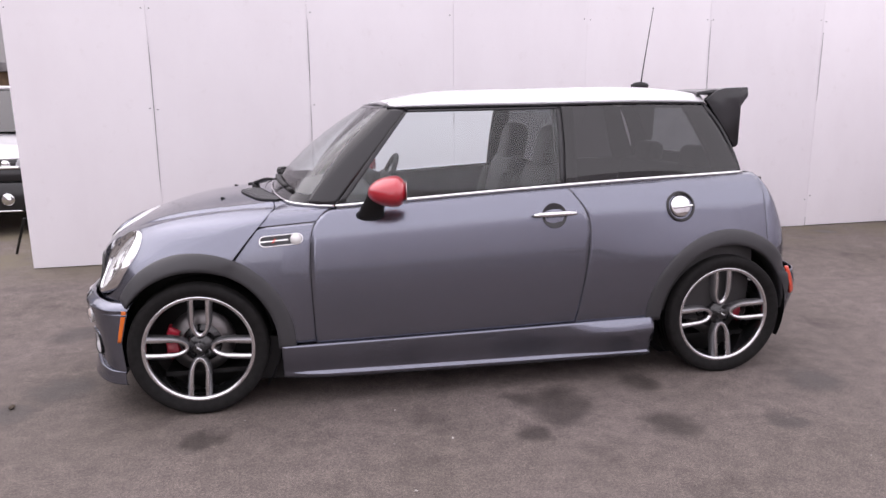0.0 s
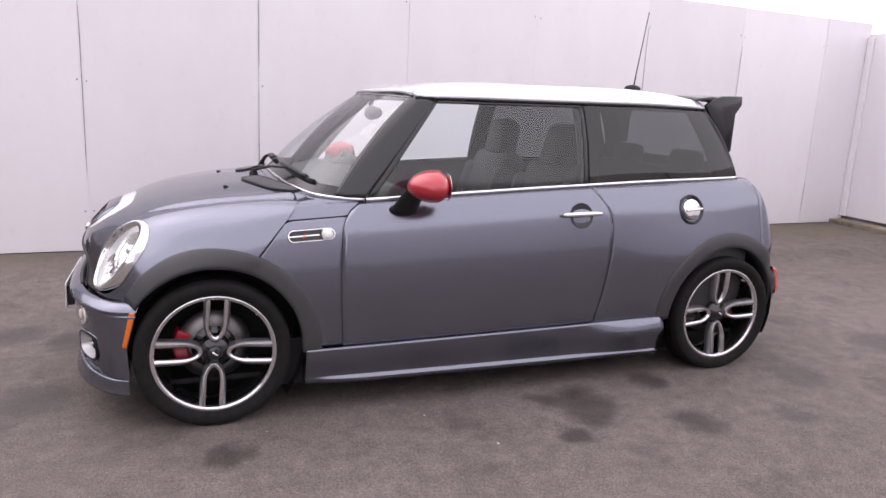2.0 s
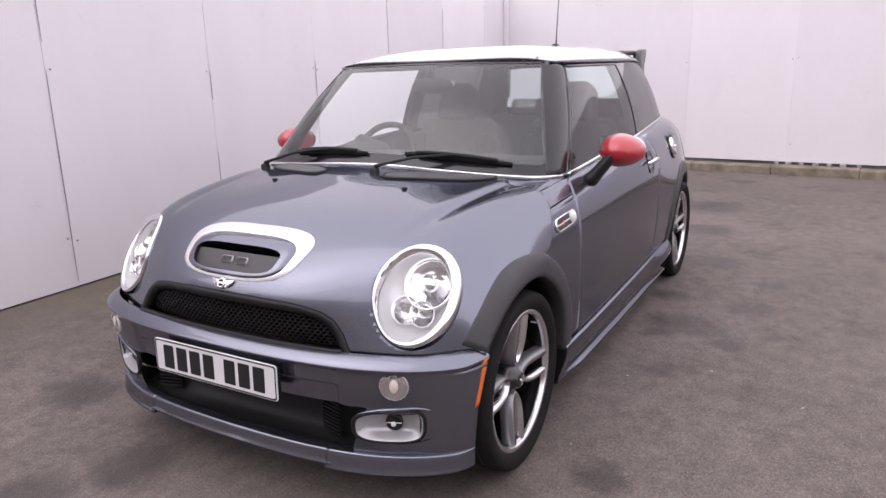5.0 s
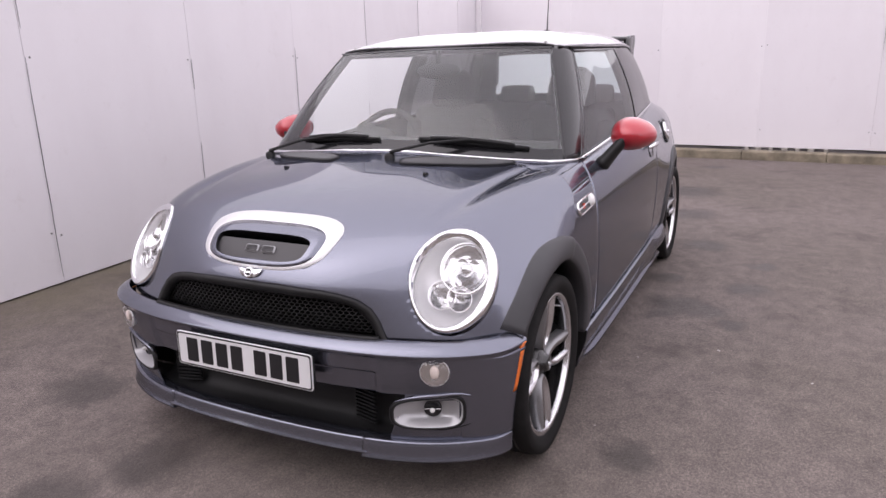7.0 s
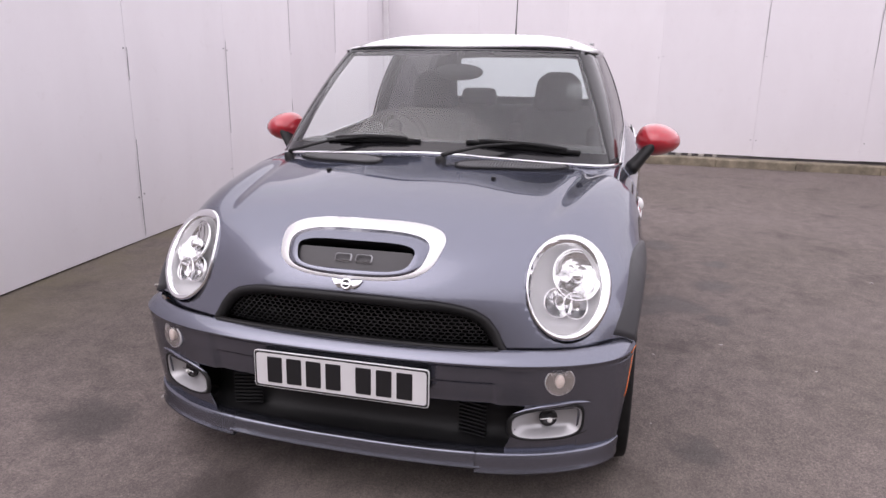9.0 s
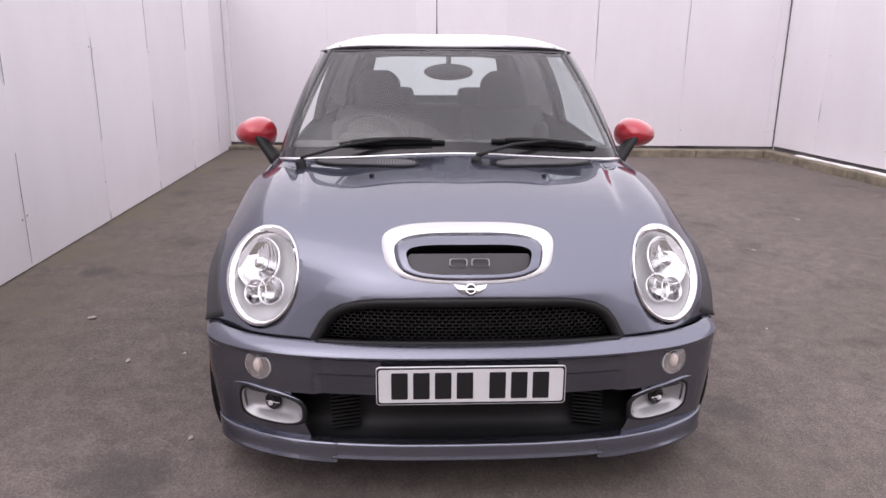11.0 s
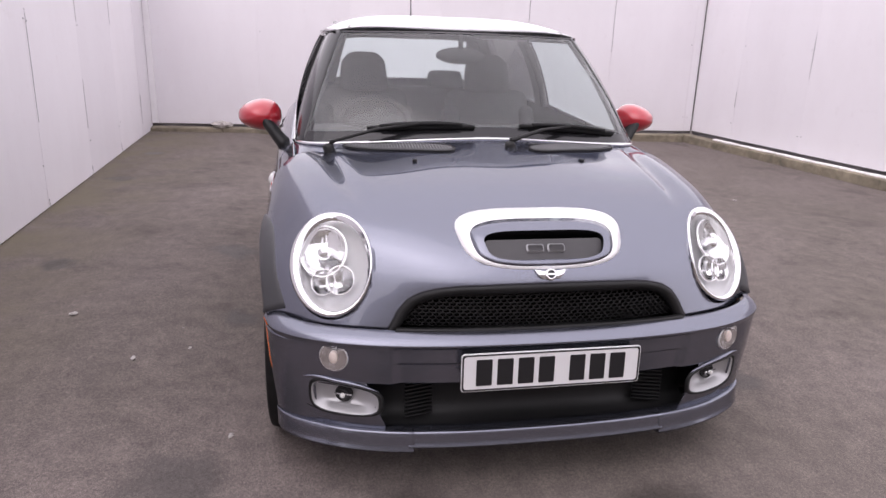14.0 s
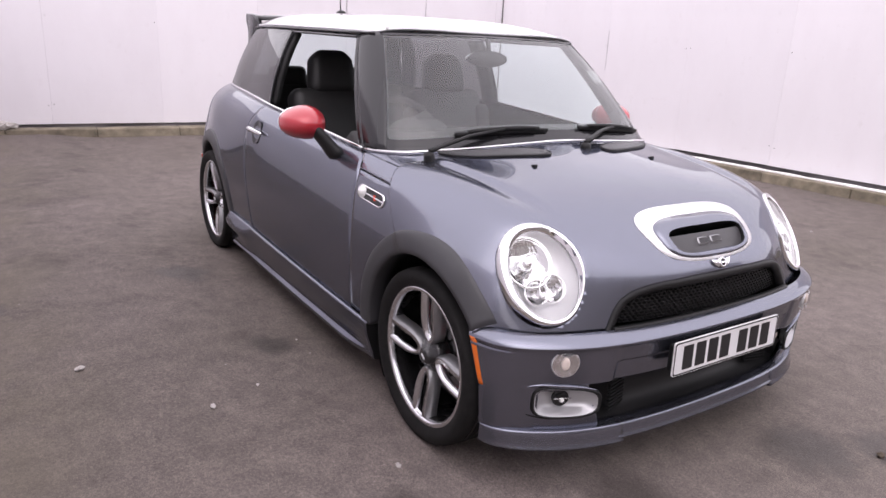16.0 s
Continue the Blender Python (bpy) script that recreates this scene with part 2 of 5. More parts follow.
def axes(o, x, y, z):
    """A pose from an origin and three directions."""
    m = Matrix.Identity(4)
    for i, d in enumerate((x, y, z)):
        d = Vector(d).normalized()
        m[0][i], m[1][i], m[2][i] = d
    m.translation = o
    return m


# ---- ground ----
# oil and damp patches: place and size in metres
STAINS = [(0.33, -0.97, 0.17), (0.18, -0.93, 0.10), (0.71, -1.29, 0.14), (0.78, -0.85, 0.11), (0.12, -1.28, 0.09), (1.18, -1.36, 0.10),
          (-1.60, 1.06, 0.16), (-1.85, 0.39, 0.17), (-1.95, -0.37, 0.18), (0.70, 1.10, 0.16), (3.58, -0.62, 0.34), (2.58, -0.76, 0.25), (5.20, -0.72, 0.14),
          (-2.16, 0.53, 0.16), (0.28, -1.13, 0.12), (0.45, 2.02, 0.11), (2.90, 2.28, 0.14), (4.3, 2.30, 0.12), (-2.08, -0.62, 0.12), (-0.34, 0.98, 0.10), (-1.2, -1.05, 0.10), (1.6, -1.0, 0.16)]


def rise(y):
    """The yard lies 5 cm higher along the foot of the long wall than under the car."""
    k = min(1.0, max(0.0, (y - 0.86) / 0.6))
    return 0.048 * k * k * (3 - 2 * k)


def make_asphalt():
    m = mat("asphalt", (0.08, 0.072, 0.072), 0.8)
    n, l, b = nodes_of(m)
    fine = noise_tex(n, l, 330, 2, 0.7)
    grit = noise_tex(n, l, 95, 3, 0.75)
    mid = noise_tex(n, l, 11, 6, 0.7)
    wide = noise_tex(n, l, 0.5, 5, 0.6)
    patch = noise_tex(n, l, 2.1, 5, 0.62)
    base = ramp(n, l, fine.outputs[0], [(0.22, (0.078, 0.066, 0.063)), (0.50, (0.146, 0.124, 0.117)), (0.78, (0.275, 0.245, 0.230))])
    c = mix_col(n, l, 1.0, base.outputs[0], ramp(n, l, grit.outputs[0], [(0.30, (0.68, 0.68, 0.68)), (0.5, (1, 1, 1)), (0.70, (1.34, 1.32, 1.30))]).outputs[0], "MULTIPLY")
    c = mix_col(n, l, 1.0, c, ramp(n, l, mid.outputs[0], [(0.33, (0.76, 0.76, 0.76)), (0.68, (1.16, 1.15, 1.14))]).outputs[0], "MULTIPLY")
    c = mix_col(n, l, 1.0, c, ramp(n, l, wide.outputs[0], [(0.3, (0.80, 0.80, 0.74)), (0.7, (1.12, 1.10, 1.10))]).outputs[0], "MULTIPLY")
    c = mix_col(n, l, 1.0, c, ramp(n, l, patch.outputs[0], [(0.28, (0.66, 0.65, 0.66)), (0.44, (1, 1, 1))]).outputs[0], "MULTIPLY")
    # scattered pale grit
    cell = n.new("ShaderNodeTexVoronoi")
    cell.inputs["Scale"].default_value = 9.0
    l.new(n.new("ShaderNodeTexCoord").outputs["Object"], cell.inputs["Vector"])
    chip = n.new("ShaderNodeMath")
    chip.operation = "LESS_THAN"
    chip.inputs[1].default_value = 0.042
    l.new(cell.outputs["Distance"], chip.inputs[0])
    some = n.new("ShaderNodeMath")
    some.operation = "MULTIPLY"
    l.new(chip.outputs[0], some.inputs[0])
    l.new(ramp(n, l, cell.outputs["Color"], [(0.55, (0, 0, 0)), (0.75, (0.75, 0.75, 0.75))]).outputs[0], some.inputs[1])
    c = mix_col(n, l, some.outputs[0], c, (0.36, 0.34, 0.32))
    # olive-brown dirt along the foot of the long wall
    spot = n.new("ShaderNodeTexCoord")
    sep = n.new("ShaderNodeSeparateXYZ")
    l.new(spot.outputs["Object"], sep.inputs[0])
    near = n.new("ShaderNodeMapRange")
    near.inputs[1].default_value, near.inputs[2].default_value = 1.55, 2.5
    l.new(sep.outputs[1], near.inputs[0])
    moss = noise_tex(n, l, 1.7, 6, 0.7)
    amount = n.new("ShaderNodeMath")
    amount.operation = "MULTIPLY"
    l.new(near.outputs[0], amount.inputs[0])
    l.new(ramp(n, l, moss.outputs[0], [(0.36, (0, 0, 0)), (0.58, (1, 1, 1))]).outputs[0], amount.inputs[1])
    c = mix_col(n, l, amount.outputs[0], c, (0.150, 0.130, 0.092))
    # single stains with ragged edges
    co = n.new("ShaderNodeTexCoord")
    wob = noise_tex(n, l, 7, 6, 0.72)
    off = n.new("ShaderNodeVectorMath")
    off.operation = "MULTIPLY_ADD"
    off.inputs[1].default_value, off.inputs[2].default_value = (0.26, 0.20, 0), (-0.13, -0.10, 0)
    l.new(wob.outputs["Color"], off.inputs[0])
    warped = n.new("ShaderNodeVectorMath")
    l.new(co.outputs["Object"], warped.inputs[0])
    l.new(off.outputs[0], warped.inputs[1])
    dark = None
    for x, y, r in STAINS:
        d = n.new("ShaderNodeVectorMath")
        d.operation = "DISTANCE"
        d.inputs[1].default_value = (x, y, rise(y))
        l.new(warped.outputs[0], d.inputs[0])
        k = n.new("ShaderNodeMapRange")
        k.interpolation_type = "SMOOTHSTEP"
        k.inputs[1].default_value, k.inputs[2].default_value = r * 0.45, r * 1.20
        k.inputs[3].default_value, k.inputs[4].default_value = 0.50, 1.0
        l.new(d.outputs["Value"], k.inputs[0])
        if dark is None:
            dark = k.outputs[0]
        else:
            q = n.new("ShaderNodeMath")
            q.operation = "MINIMUM"
            l.new(dark, q.inputs[0])
            l.new(k.outputs[0], q.inputs[1])
            dark = q.outputs[0]
    tone = n.new("ShaderNodeCombineColor")
    for i in range(3):
        l.new(dark, tone.inputs[i])
    c = mix_col(n, l, 1.0, c, tone.outputs[0], "MULTIPLY")
    l.new(c, b.inputs["Base Color"])
    rg = n.new("ShaderNodeMapRange")
    rg.inputs[1].default_value, rg.inputs[2].default_value, rg.inputs[3].default_value, rg.inputs[4].default_value = 0.46, 1.0, 0.5, 0.84
    l.new(dark, rg.inputs[0])
    l.new(rg.outputs[0], b.inputs["Roughness"])
    b.inputs["Specular IOR Level"].default_value = 0.3
    bump(n, l, b, grit.outputs[0], 0.45, 0.005)
    return m


ASPHALT = make_asphalt()


def ground_z(u, v):
    return rise(v) + 0.004 * noise.noise(Vector((u * 0.5, v * 0.5, 3))) * (abs(u) < 20 and abs(v) < 20)


lines_x, lines_y = [-900, -200, -60, -25] + span(-12, 12, 96) + [25, 60, 200, 900], [-900, -200, -60, -25] + span(-12, 0.5, 50) + span(0.6, 1.6, 10) + span(2, 12, 40) + [25, 60, 200, 900]
bm = grid(lambda u, v: (u, v, ground_z(u, v)), lines_x, lines_y)
tagged(part("ground", bm, ASPHALT), "grey-brown worn asphalt yard with darker oil stains", "ground", kind="structure")


# ---- walls of painted boards ----
def make_wallpaint():
    m = mat("white_board_paint", (0.78, 0.755, 0.785), 0.5)
    n, l, b = nodes_of(m)
    info = n.new("ShaderNodeObjectInfo")
    streak = noise_tex(n, l, 2.0, 5, 0.6, (1.2, 1.2, 0.5))
    dirt = noise_tex(n, l, 9.0, 6, 0.7)
    c = ramp(n, l, info.outputs["Random"], [(0.0, (0.745, 0.72, 0.752)), (1.0, (0.80, 0.775, 0.805))]).outputs[0]
    c = mix_col(n, l, 1.0, c, ramp(n, l, streak.outputs[0], [(0.3, (0.965, 0.96, 0.96)), (0.6, (1, 1, 1))]).outputs[0], "MULTIPLY")
    c = mix_col(n, l, 1.0, c, ramp(n, l, dirt.outputs[0], [(0.2, (0.93, 0.92, 0.91)), (0.40, (1, 1, 1))]).outputs[0], "MULTIPLY")
    l.new(c, b.inputs["Base Color"])
    bump(n, l, b, noise_tex(n, l, 3.0, 2).outputs[0], 0.12, 0.02)
    return m


WALLPAINT = make_wallpaint()
BACKING = worn("dark_wall_backing", (0.16, 0.15, 0.155), 0.8, scale=1.5, amount=0.6)
CONCRETE = worn("mossy_concrete_kerb", (0.215, 0.185, 0.135), 0.85, scale=6, amount=0.45, bumps=0.4, bscale=60)
PALEKERB = worn("pale_splashed_kerb", (0.34, 0.32, 0.29), 0.85, scale=9, amount=0.5, bumps=0.4, bscale=60)
GALV = worn("screw_steel", (0.2, 0.2, 0.2), 0.5, 0.8)


def board_wall(name, a, b, height, lift, label, seed, first=1.22, width=1.22, cracks=()):
    """A wall from plan point a to b: a dark frame behind, painted boards in front. cracks: open stretches of joints, as joint number, lower and upper end."""
    rnd = random.Random(seed)
    a, b = Vector((*a, 0)), Vector((*b, 0))
    d = (b - a).normalized()
    nrm = Vector((-d.y, d.x, 0))
    length = (b - a).length
    m = axes(a, d, nrm, (0, 0, 1))
    wall = part(name, box(length, 0.06, height - 0.06, m @ pose(length / 2, 0.05, height / 2)), BACKING, smooth=False)
    tagged(wall, label, "wall", kind="structure")
    k, x = 0, 0.0
    while x < length - 0.05:
        w = min(width if k else first, length - x)
        bm = box(w - rnd.choice((0.0006, 0.001, 0.0016)), 0.018, height - lift + rnd.uniform(-0.006, 0.006), bev=0.0015)
        bm.transform(m @ pose(x + w / 2, -0.003 + rnd.uniform(-0.002, 0.002), lift + (height - lift) / 2, rnd.uniform(-0.12, 0.12), rnd.uniform(-0.04, 0.04), rnd.uniform(-0.12, 0.12)))
        part("board", bm, WALLPAINT, wall, smooth=False)
        for sx in (0.03, w - 0.03):
            for sz in (0.35, 1.33, 2.1):
                if rnd.random() < 0.6:
                    s = turned([(0.0, -0.004), (0.005, -0.003), (0.006, 0.0)], 8)
                    s.transform(m @ pose(x + sx, -0.014, sz + rnd.uniform(-0.02, 0.02)))
                    part("screw", s, GALV, wall)
        x += w
        k += 1
    for n, z0, z1 in cracks:
        # a dark open slit, tapering to both ends and wandering a little
        x = first + width * (n - 1)
        zs = span(z0, z1, max(4, int((z1 - z0) / 0.06)))
        bm = bmesh.new()
        left, right = [], []
        for i, z in enumerate(zs):
            t = i / (len(zs) - 1)
            wd = (0.0005 + 0.0014 * math.sin(math.pi * t) ** 0.5) * rnd.uniform(0.7, 1.3)
            o = 0.004 * noise.noise(Vector((n * 3.1, z * 4, seed))) + 0.03 * (z - 1.2) * 0.25
            left.append((x + o - wd, z))
            right.append((x + o + wd, z))
        verts = [bm.verts.new(m @ Vector((p, -0.0175, z))) for p, z in left + right[::-1]]
        n2 = len(zs)
        for i in range(n2 - 1):
            bm.faces.new((verts[i], verts[i + 1], verts[2 * n2 - 2 - i], verts[2 * n2 - 1 - i]))
        part("open_joint", bm, SLIT, wall, smooth=False, thick=0.002)
    return wall


SLIT = worn("open_joint_shadow_gap", (0.13, 0.125, 0.125), 0.9, amount=0.4)
LW0, LW1 = (-3.03, 2.294), (6.30, 2.713)
board_wall("wall_left", LW0, LW1, 2.40, 0.056, "tall white painted board wall with vertical joints", 3, 1.04, 1.263,
           [(1, 0.65, 1.85), (2, 0.09, 1.35), (2, 1.5, 2.05), (3, 0.08, 0.74), (3, 1.12, 1.33), (4, 0.66, 1.41), (4, 0.06, 0.12), (5, 1.35, 2.1), (5, 0.46, 0.88), (5, 0.06, 0.14), (6, 1.34, 2.0), (6, 0.06, 0.15), (7, 0.2, 0.55)])
board_wall("wall_rear", LW1, (5.85, -4.825), 2.28, 0.135, "white painted board wall above a low kerb", 5, 1.42, 1.20, [(4, 1.25, 2.2), (5, 1.2, 2.2)])
board_wall("wall_right", (5.85, -4.825), (-1.4, -5.45), 2.32, 0.145, "white painted board wall closing the yard", 8, 0.9, 1.2, [(1, 0.55, 0.78), (2, 1.0, 1.5)])
BATTEN = worn("white_batten_paint", (0.80, 0.78, 0.80), 0.5, amount=0.04)
tagged(part("trim", box(0.03, 0.075, 2.1, pose(6.262, 2.655, 1.19, 0, 0, 0), 0.004), BATTEN, smooth=False), "white painted corner batten where two board walls meet", "trim", kind="structure")
tagged(part("trim", box(0.012, 0.012, 2.15, pose(5.828, -4.806, 1.21), 0.002), SLIT, smooth=False), "dark gap strip in the corner of the board walls", "trim", kind="structure")
# added wall ahead of the car, never in view: darkens its front reflections
UNSEEN_WALL = worn("unseen_wall_grey_brown", (0.25, 0.23, 0.215), 0.85, scale=0.7, amount=0.3, bumps=0.3, bscale=40)
tagged(part("wall_front", box(0.3, 26, 5.0, pose(-11.5, -5.0, 2.5)), UNSEEN_WALL, smooth=False), "unseen plain grey-brown wall added to darken the car's front reflections", "wall", kind="structure")
kerb_bits = [((6.10, 2.70), (5.655, -4.62)), ((5.85, -4.605), (-1.4, -5.20))]
for i, (a, b) in enumerate(kerb_bits):
    a, b = Vector((*a, 0)), Vector((*b, 0))
    d = (b - a).normalized()
    L = (b - a).length
    m = axes(a, d, (-d.y, d.x, 0), (0, 0, 1))
    kerb = tagged(part("kerb", box(L, 0.02, 0.08, m @ pose(L / 2, 0.12, 0.04)), CONCRETE, smooth=False), "low weathered concrete kerb at the wall foot", "kerb", kind="structure")
    x, rnd = 0.0, random.Random(40 + i)
    while x < L - 0.1:
        w = min(0.915, L - x)
        bm = box(w - 0.003, 0.205, 0.115, bev=0.012)
        for v in bm.verts:
            v.co += Vector((0, 0.006, 0.005)) * noise.noise(v.co * 7 + Vector((x, i, 0)))
        bm.transform(m @ pose(x + w / 2, 0.103, 0.042 + rnd.uniform(-0.003, 0.003)))
        part("kerbstone", bm, CONCRETE, kerb, smooth=False)
        x += w
# white splashes along the top of the side kerb, and pale packers in the gap under the rear wall
SPLASH = worn("white_splash", (0.78, 0.76, 0.75), 0.8, scale=14, amount=0.25, bumps=0.4, bscale=40)
d = (Vector((-1.4, -5.20, 0)) - Vector((5.85, -4.605, 0))).normalized()
pts = [Vector((5.85, -4.605, 0.103)) + d * t + Vector((0.087, -0.996, 0)) * (0.135 + 0.02 * noise.noise(Vector((t * 2.3, 0, 5)))) for t in span(0.7, 7.2, 90)]
tagged(part("trim", sweep(pts, [(-0.070, -0.006), (0.065, -0.006), (0.06, 0.012), (0.0, 0.018), (-0.06, 0.010)], scale=lambda t: 0.75 + 0.45 * noise.noise(Vector((t * 31, 2, 0)))), SPLASH), "white splashed mortar strip along the kerb top", "trim", kind="structure")
for i, y in enumerate((-1.00, -1.13, -1.27, -1.42, -1.56, -1.70, -1.86)):
    tagged(part("trim", box(0.05, 0.045 + 0.02 * (i % 2), 0.036, pose(6.015 + 0.06 * (y + 1.4), y, 0.117), 0.003), PALEKERB, smooth=False), "pale packer in the gap under the wall", "trim", kind="structure")

# ---- the car: front points to -x, half-widths are given for one side and mirrored ----
car = tagged(new("car"), "blue-grey metallic three-door hatchback with silver roof and red mirror caps", "car")
WX, HZ, TR = 1.2335, 0.305, 0.296          # axle distance from the middle, hub height, tyre radius
GAP = 0.0010                               # half of a shut line

belt_z = spline([-0.95, -0.63, 0.43, 1.39], [0.868, 0.885, 0.945, 0.972])
plan_h = spline([-1.55, -1.2, -0.75, 0.0, 0.5, 1.0, 1.25, 1.5], [0.788, 0.799, 0.811, 0.818, 0.815, 0.793, 0.780, 0.745])
drop_q = spline([-0.03, 0.0, 0.03, 0.07, 0.13, 0.2, 0.32, 0.5, 0.65, 0.75], [0.155, 0.108, 0.07, 0.04, 0.018, 0.007, 0.0, 0.004, 0.018, 0.035])


def half(x, z):
    """Half-width of the body side at x and z."""
    k, q = min(1.0, max(0.0, (x - 0.45) / 0.6)), min(1.0, max(0.0, (0.82 - z) / 0.24))
    hip = 0.024 * k * k * (3 - 2 * k) * q * q * (3 - 2 * q)      # the rear wing swells over the wheel
    return plan_h(x) + hip - drop_q(belt_z(x) - z) * (1 + 0.45 * max(0.0, x - 0.4))


def arch_z(x, r=0.345, low=0.30):
    for wx in (-WX, WX):
        if abs(x - wx) < r:
            return max(low, HZ + math.sqrt(r * r - (x - wx) ** 2))
    return low


door_front = spline([0.20, 0.3, 0.645, 0.76, 0.825, 0.86, 0.885, 0.9], [-0.73, -0.735, -0.744, -0.737, -0.715, -0.68, -0.64, -0.61])
door_rear = spline([0.20, 0.3, 0.525, 0.711, 0.837, 0.90, 0.945, 0.96], [0.44, 0.464, 0.505, 0.522, 0.503, 0.468, 0.438, 0.42])
wing_cut = lin([0.5, 0.64, 0.808, 0.874, 0.9], [-1.195, -1.095, -0.966, -0.913, -0.895])


sill_z = lin([-0.885, 0.85], [0.291, 0.312])


def side_panel(xf, xr, zb, zt, nu, nv, s, out=0.0):
    """A panel of the body side between two edges given by height and two given by length."""
    def f(u, v):
        z = 0.3 + 0.6 * v
        x = 0.0
        for _ in range(6):
            x = xf(z) + (xr(z) - xf(z)) * u
            z = zb(x) + (zt(x) - zb(x)) * v
        return (x, s * (half(x, z) + out), z)
    return grid(f, span(0, 1, nu), span(0, 1, nv))


# bonnet: columns from the middle to the side, each from the bumper line up to its rear edge
BON = [
    [(-1.768, 0.0, 0.513), (-1.752, 0.0, 0.62), (-1.697, 0.0, 0.712), (-1.52, 0.0, 0.815), (-1.29, 0.0, 0.872), (-1.10, 0.0, 0.9015), (-0.965, 0.0, 0.925)],
    [(-1.755, 0.25, 0.512), (-1.733, 0.25, 0.62), (-1.676, 0.25, 0.714), (-1.51, 0.25, 0.814), (-1.28, 0.25, 0.870), (-1.09, 0.25, 0.8985), (-0.955, 0.25, 0.919)],
    [(-1.704, 0.45, 0.509), (-1.664, 0.45, 0.62), (-1.610, 0.45, 0.719), (-1.480, 0.45, 0.810), (-1.26, 0.45, 0.862), (-1.06, 0.45, 0.883), (-0.92, 0.45, 0.904)],
    [(-1.645, 0.605, 0.503), (-1.603, 0.60, 0.612), (-1.550, 0.60, 0.712), (-1.435, 0.60, 0.802), (-1.245, 0.60, 0.853), (-1.05, 0.60, 0.878), (-0.89, 0.60, 0.890)],
    [(-1.588, 0.69, 0.500), (-1.550, 0.692, 0.604), (-1.484, 0.694, 0.695), (-1.345, 0.696, 0.776), (-1.17, 0.700, 0.826), (-1.01, 0.702, 0.854), (-0.905, 0.702, 0.867)],
    [(-1.547, 0.738, 0.498), (-1.511, 0.743, 0.593), (-1.436, 0.749, 0.670), (-1.30, 0.754, 0.730), (-1.155, 0.760, 0.774), (-1.03, 0.764, 0.801), (-0.955, 0.765, 0.815)],
    [(-1.527, 0.768, 0.496), (-1.484, 0.774, 0.572), (-1.413, 0.781, 0.637), (-1.315, 0.788, 0.682), (-1.19, 0.794, 0.707), (-1.09, 0.797, 0.716), (-1.030, 0.798, 0.727)],
    [(-1.516, 0.786, 0.498), (-1.472, 0.793, 0.552), (-1.407, 0.800, 0.603), (-1.325, 0.805, 0.638), (-1.245, 0.808, 0.652), (-1.16, 0.809, 0.648), (-1.098, 0.809, 0.640)],
]
BON_P = np.array(BON)                       # columns, rows, xyz
col_weights = functools.lru_cache(None)(lambda u, f=spline(list(range(8)), np.eye(8)): f(u))
row_weights = functools.lru_cache(None)(lambda v, f=spline(list(range(7)), np.eye(7)): f(v))


def bonnet_at(u, v):
    """Point of the bonnet's outer face; u 0 in the middle to 7 at the arch, v 0 at the bumper to 6 at the cowl."""
    p = np.einsum("i,j,ijk->k", col_weights(u), row_weights(v), BON_P)
    if v > 2.6:                            # crease where the raised middle meets the wing
        k = min(1.0, (v - 2.6) / 1.2)
        yc = 0.505 + 0.030 * (v - 3)
        p[2] -= 0.013 * k * k * (3 - 2 * k) * math.exp(-((p[1] - yc) / (0.022 if p[1] < yc else 0.05)) ** 2)
    return p


grille_top = lin([0, 0.5, 1.0, 1.25, 1.5, 1.7, 1.85, 1.95, 2.0], [1.26, 1.24, 1.17, 1.08, 0.93, 0.72, 0.42, 0.12, 0.0])
# headlamp: middle, sideways and upward directions of its face
HL_C, HL_B, HL_A = Vector((-1.564, 0.597, 0.661)), 0.115, 0.154
HL_UP = Vector((0.215, 0.030, 0.255)).normalized()
HL_SIDE = (Vector((0.19, 0.98, 0.0)) - HL_UP * HL_UP.dot(Vector((0.19, 0.98, 0.0)))).normalized()
HL_N = HL_SIDE.cross(HL_UP).normalized()
if HL_N.x > 0:
    HL_N = -HL_N


def in_lamp(c, k=1.0):
    d = Vector((c.x, abs(c.y), c.z)) - HL_C
    return (d.dot(HL_SIDE) / HL_B) ** 2 + (d.dot(HL_UP) / HL_A) ** 2 < k and abs(d.dot(HL_N)) < 0.12


def scoop_edge(w0, w1, v0, v1, n=64, p=3.2):
    """A closed rounded outline on the bonnet: half-widths at its front and rear, from row v0 to v1."""
    out = []
    for i in range(n):
        a = 2 * math.pi * i / n
        c, s = math.cos(a), math.sin(a)
        q = (abs(c) ** p + abs(s) ** p) ** (-1 / p)
        lx, ly = q * c, q * s
        t = (ly + 1) / 2
        out.append((lx * (w0 + (w1 - w0) * t), v0 + (v1 - v0) * t))
    return out


def on_bonnet(y, v, lift=0.0):
    u = abs(y) / 0.25 if abs(y) < 0.25 else 1 + (abs(y) - 0.25) / 0.2
    p = bonnet_at(u, v)
    a, b = bonnet_at(u, v + 0.05), bonnet_at(u, v - 0.05)
    d = np.array(a) - np.array(b)
    nx, nz = -d[2], d[0]
    k = math.hypot(nx, nz)
    return Vector((p[0] + lift * nx / k, y, p[2] + lift * nz / k))


SC_OUT, SC_IN, SC_RIM = scoop_edge(0.215, 0.268, 1.665, 2.93), scoop_edge(0.192, 0.224, 1.73, 2.67), scoop_edge(0.160, 0.186, 1.85, 2.40, p=3.8)


SC_X = [on_bonnet(y, v).x for y, v in SC_IN]
SC_X0, SC_X1 = min(SC_X) + 0.016, max(SC_X) - 0.016


def in_scoop(c):
    return SC_X0 < c.x < SC_X1 and abs(c.y) < 0.178


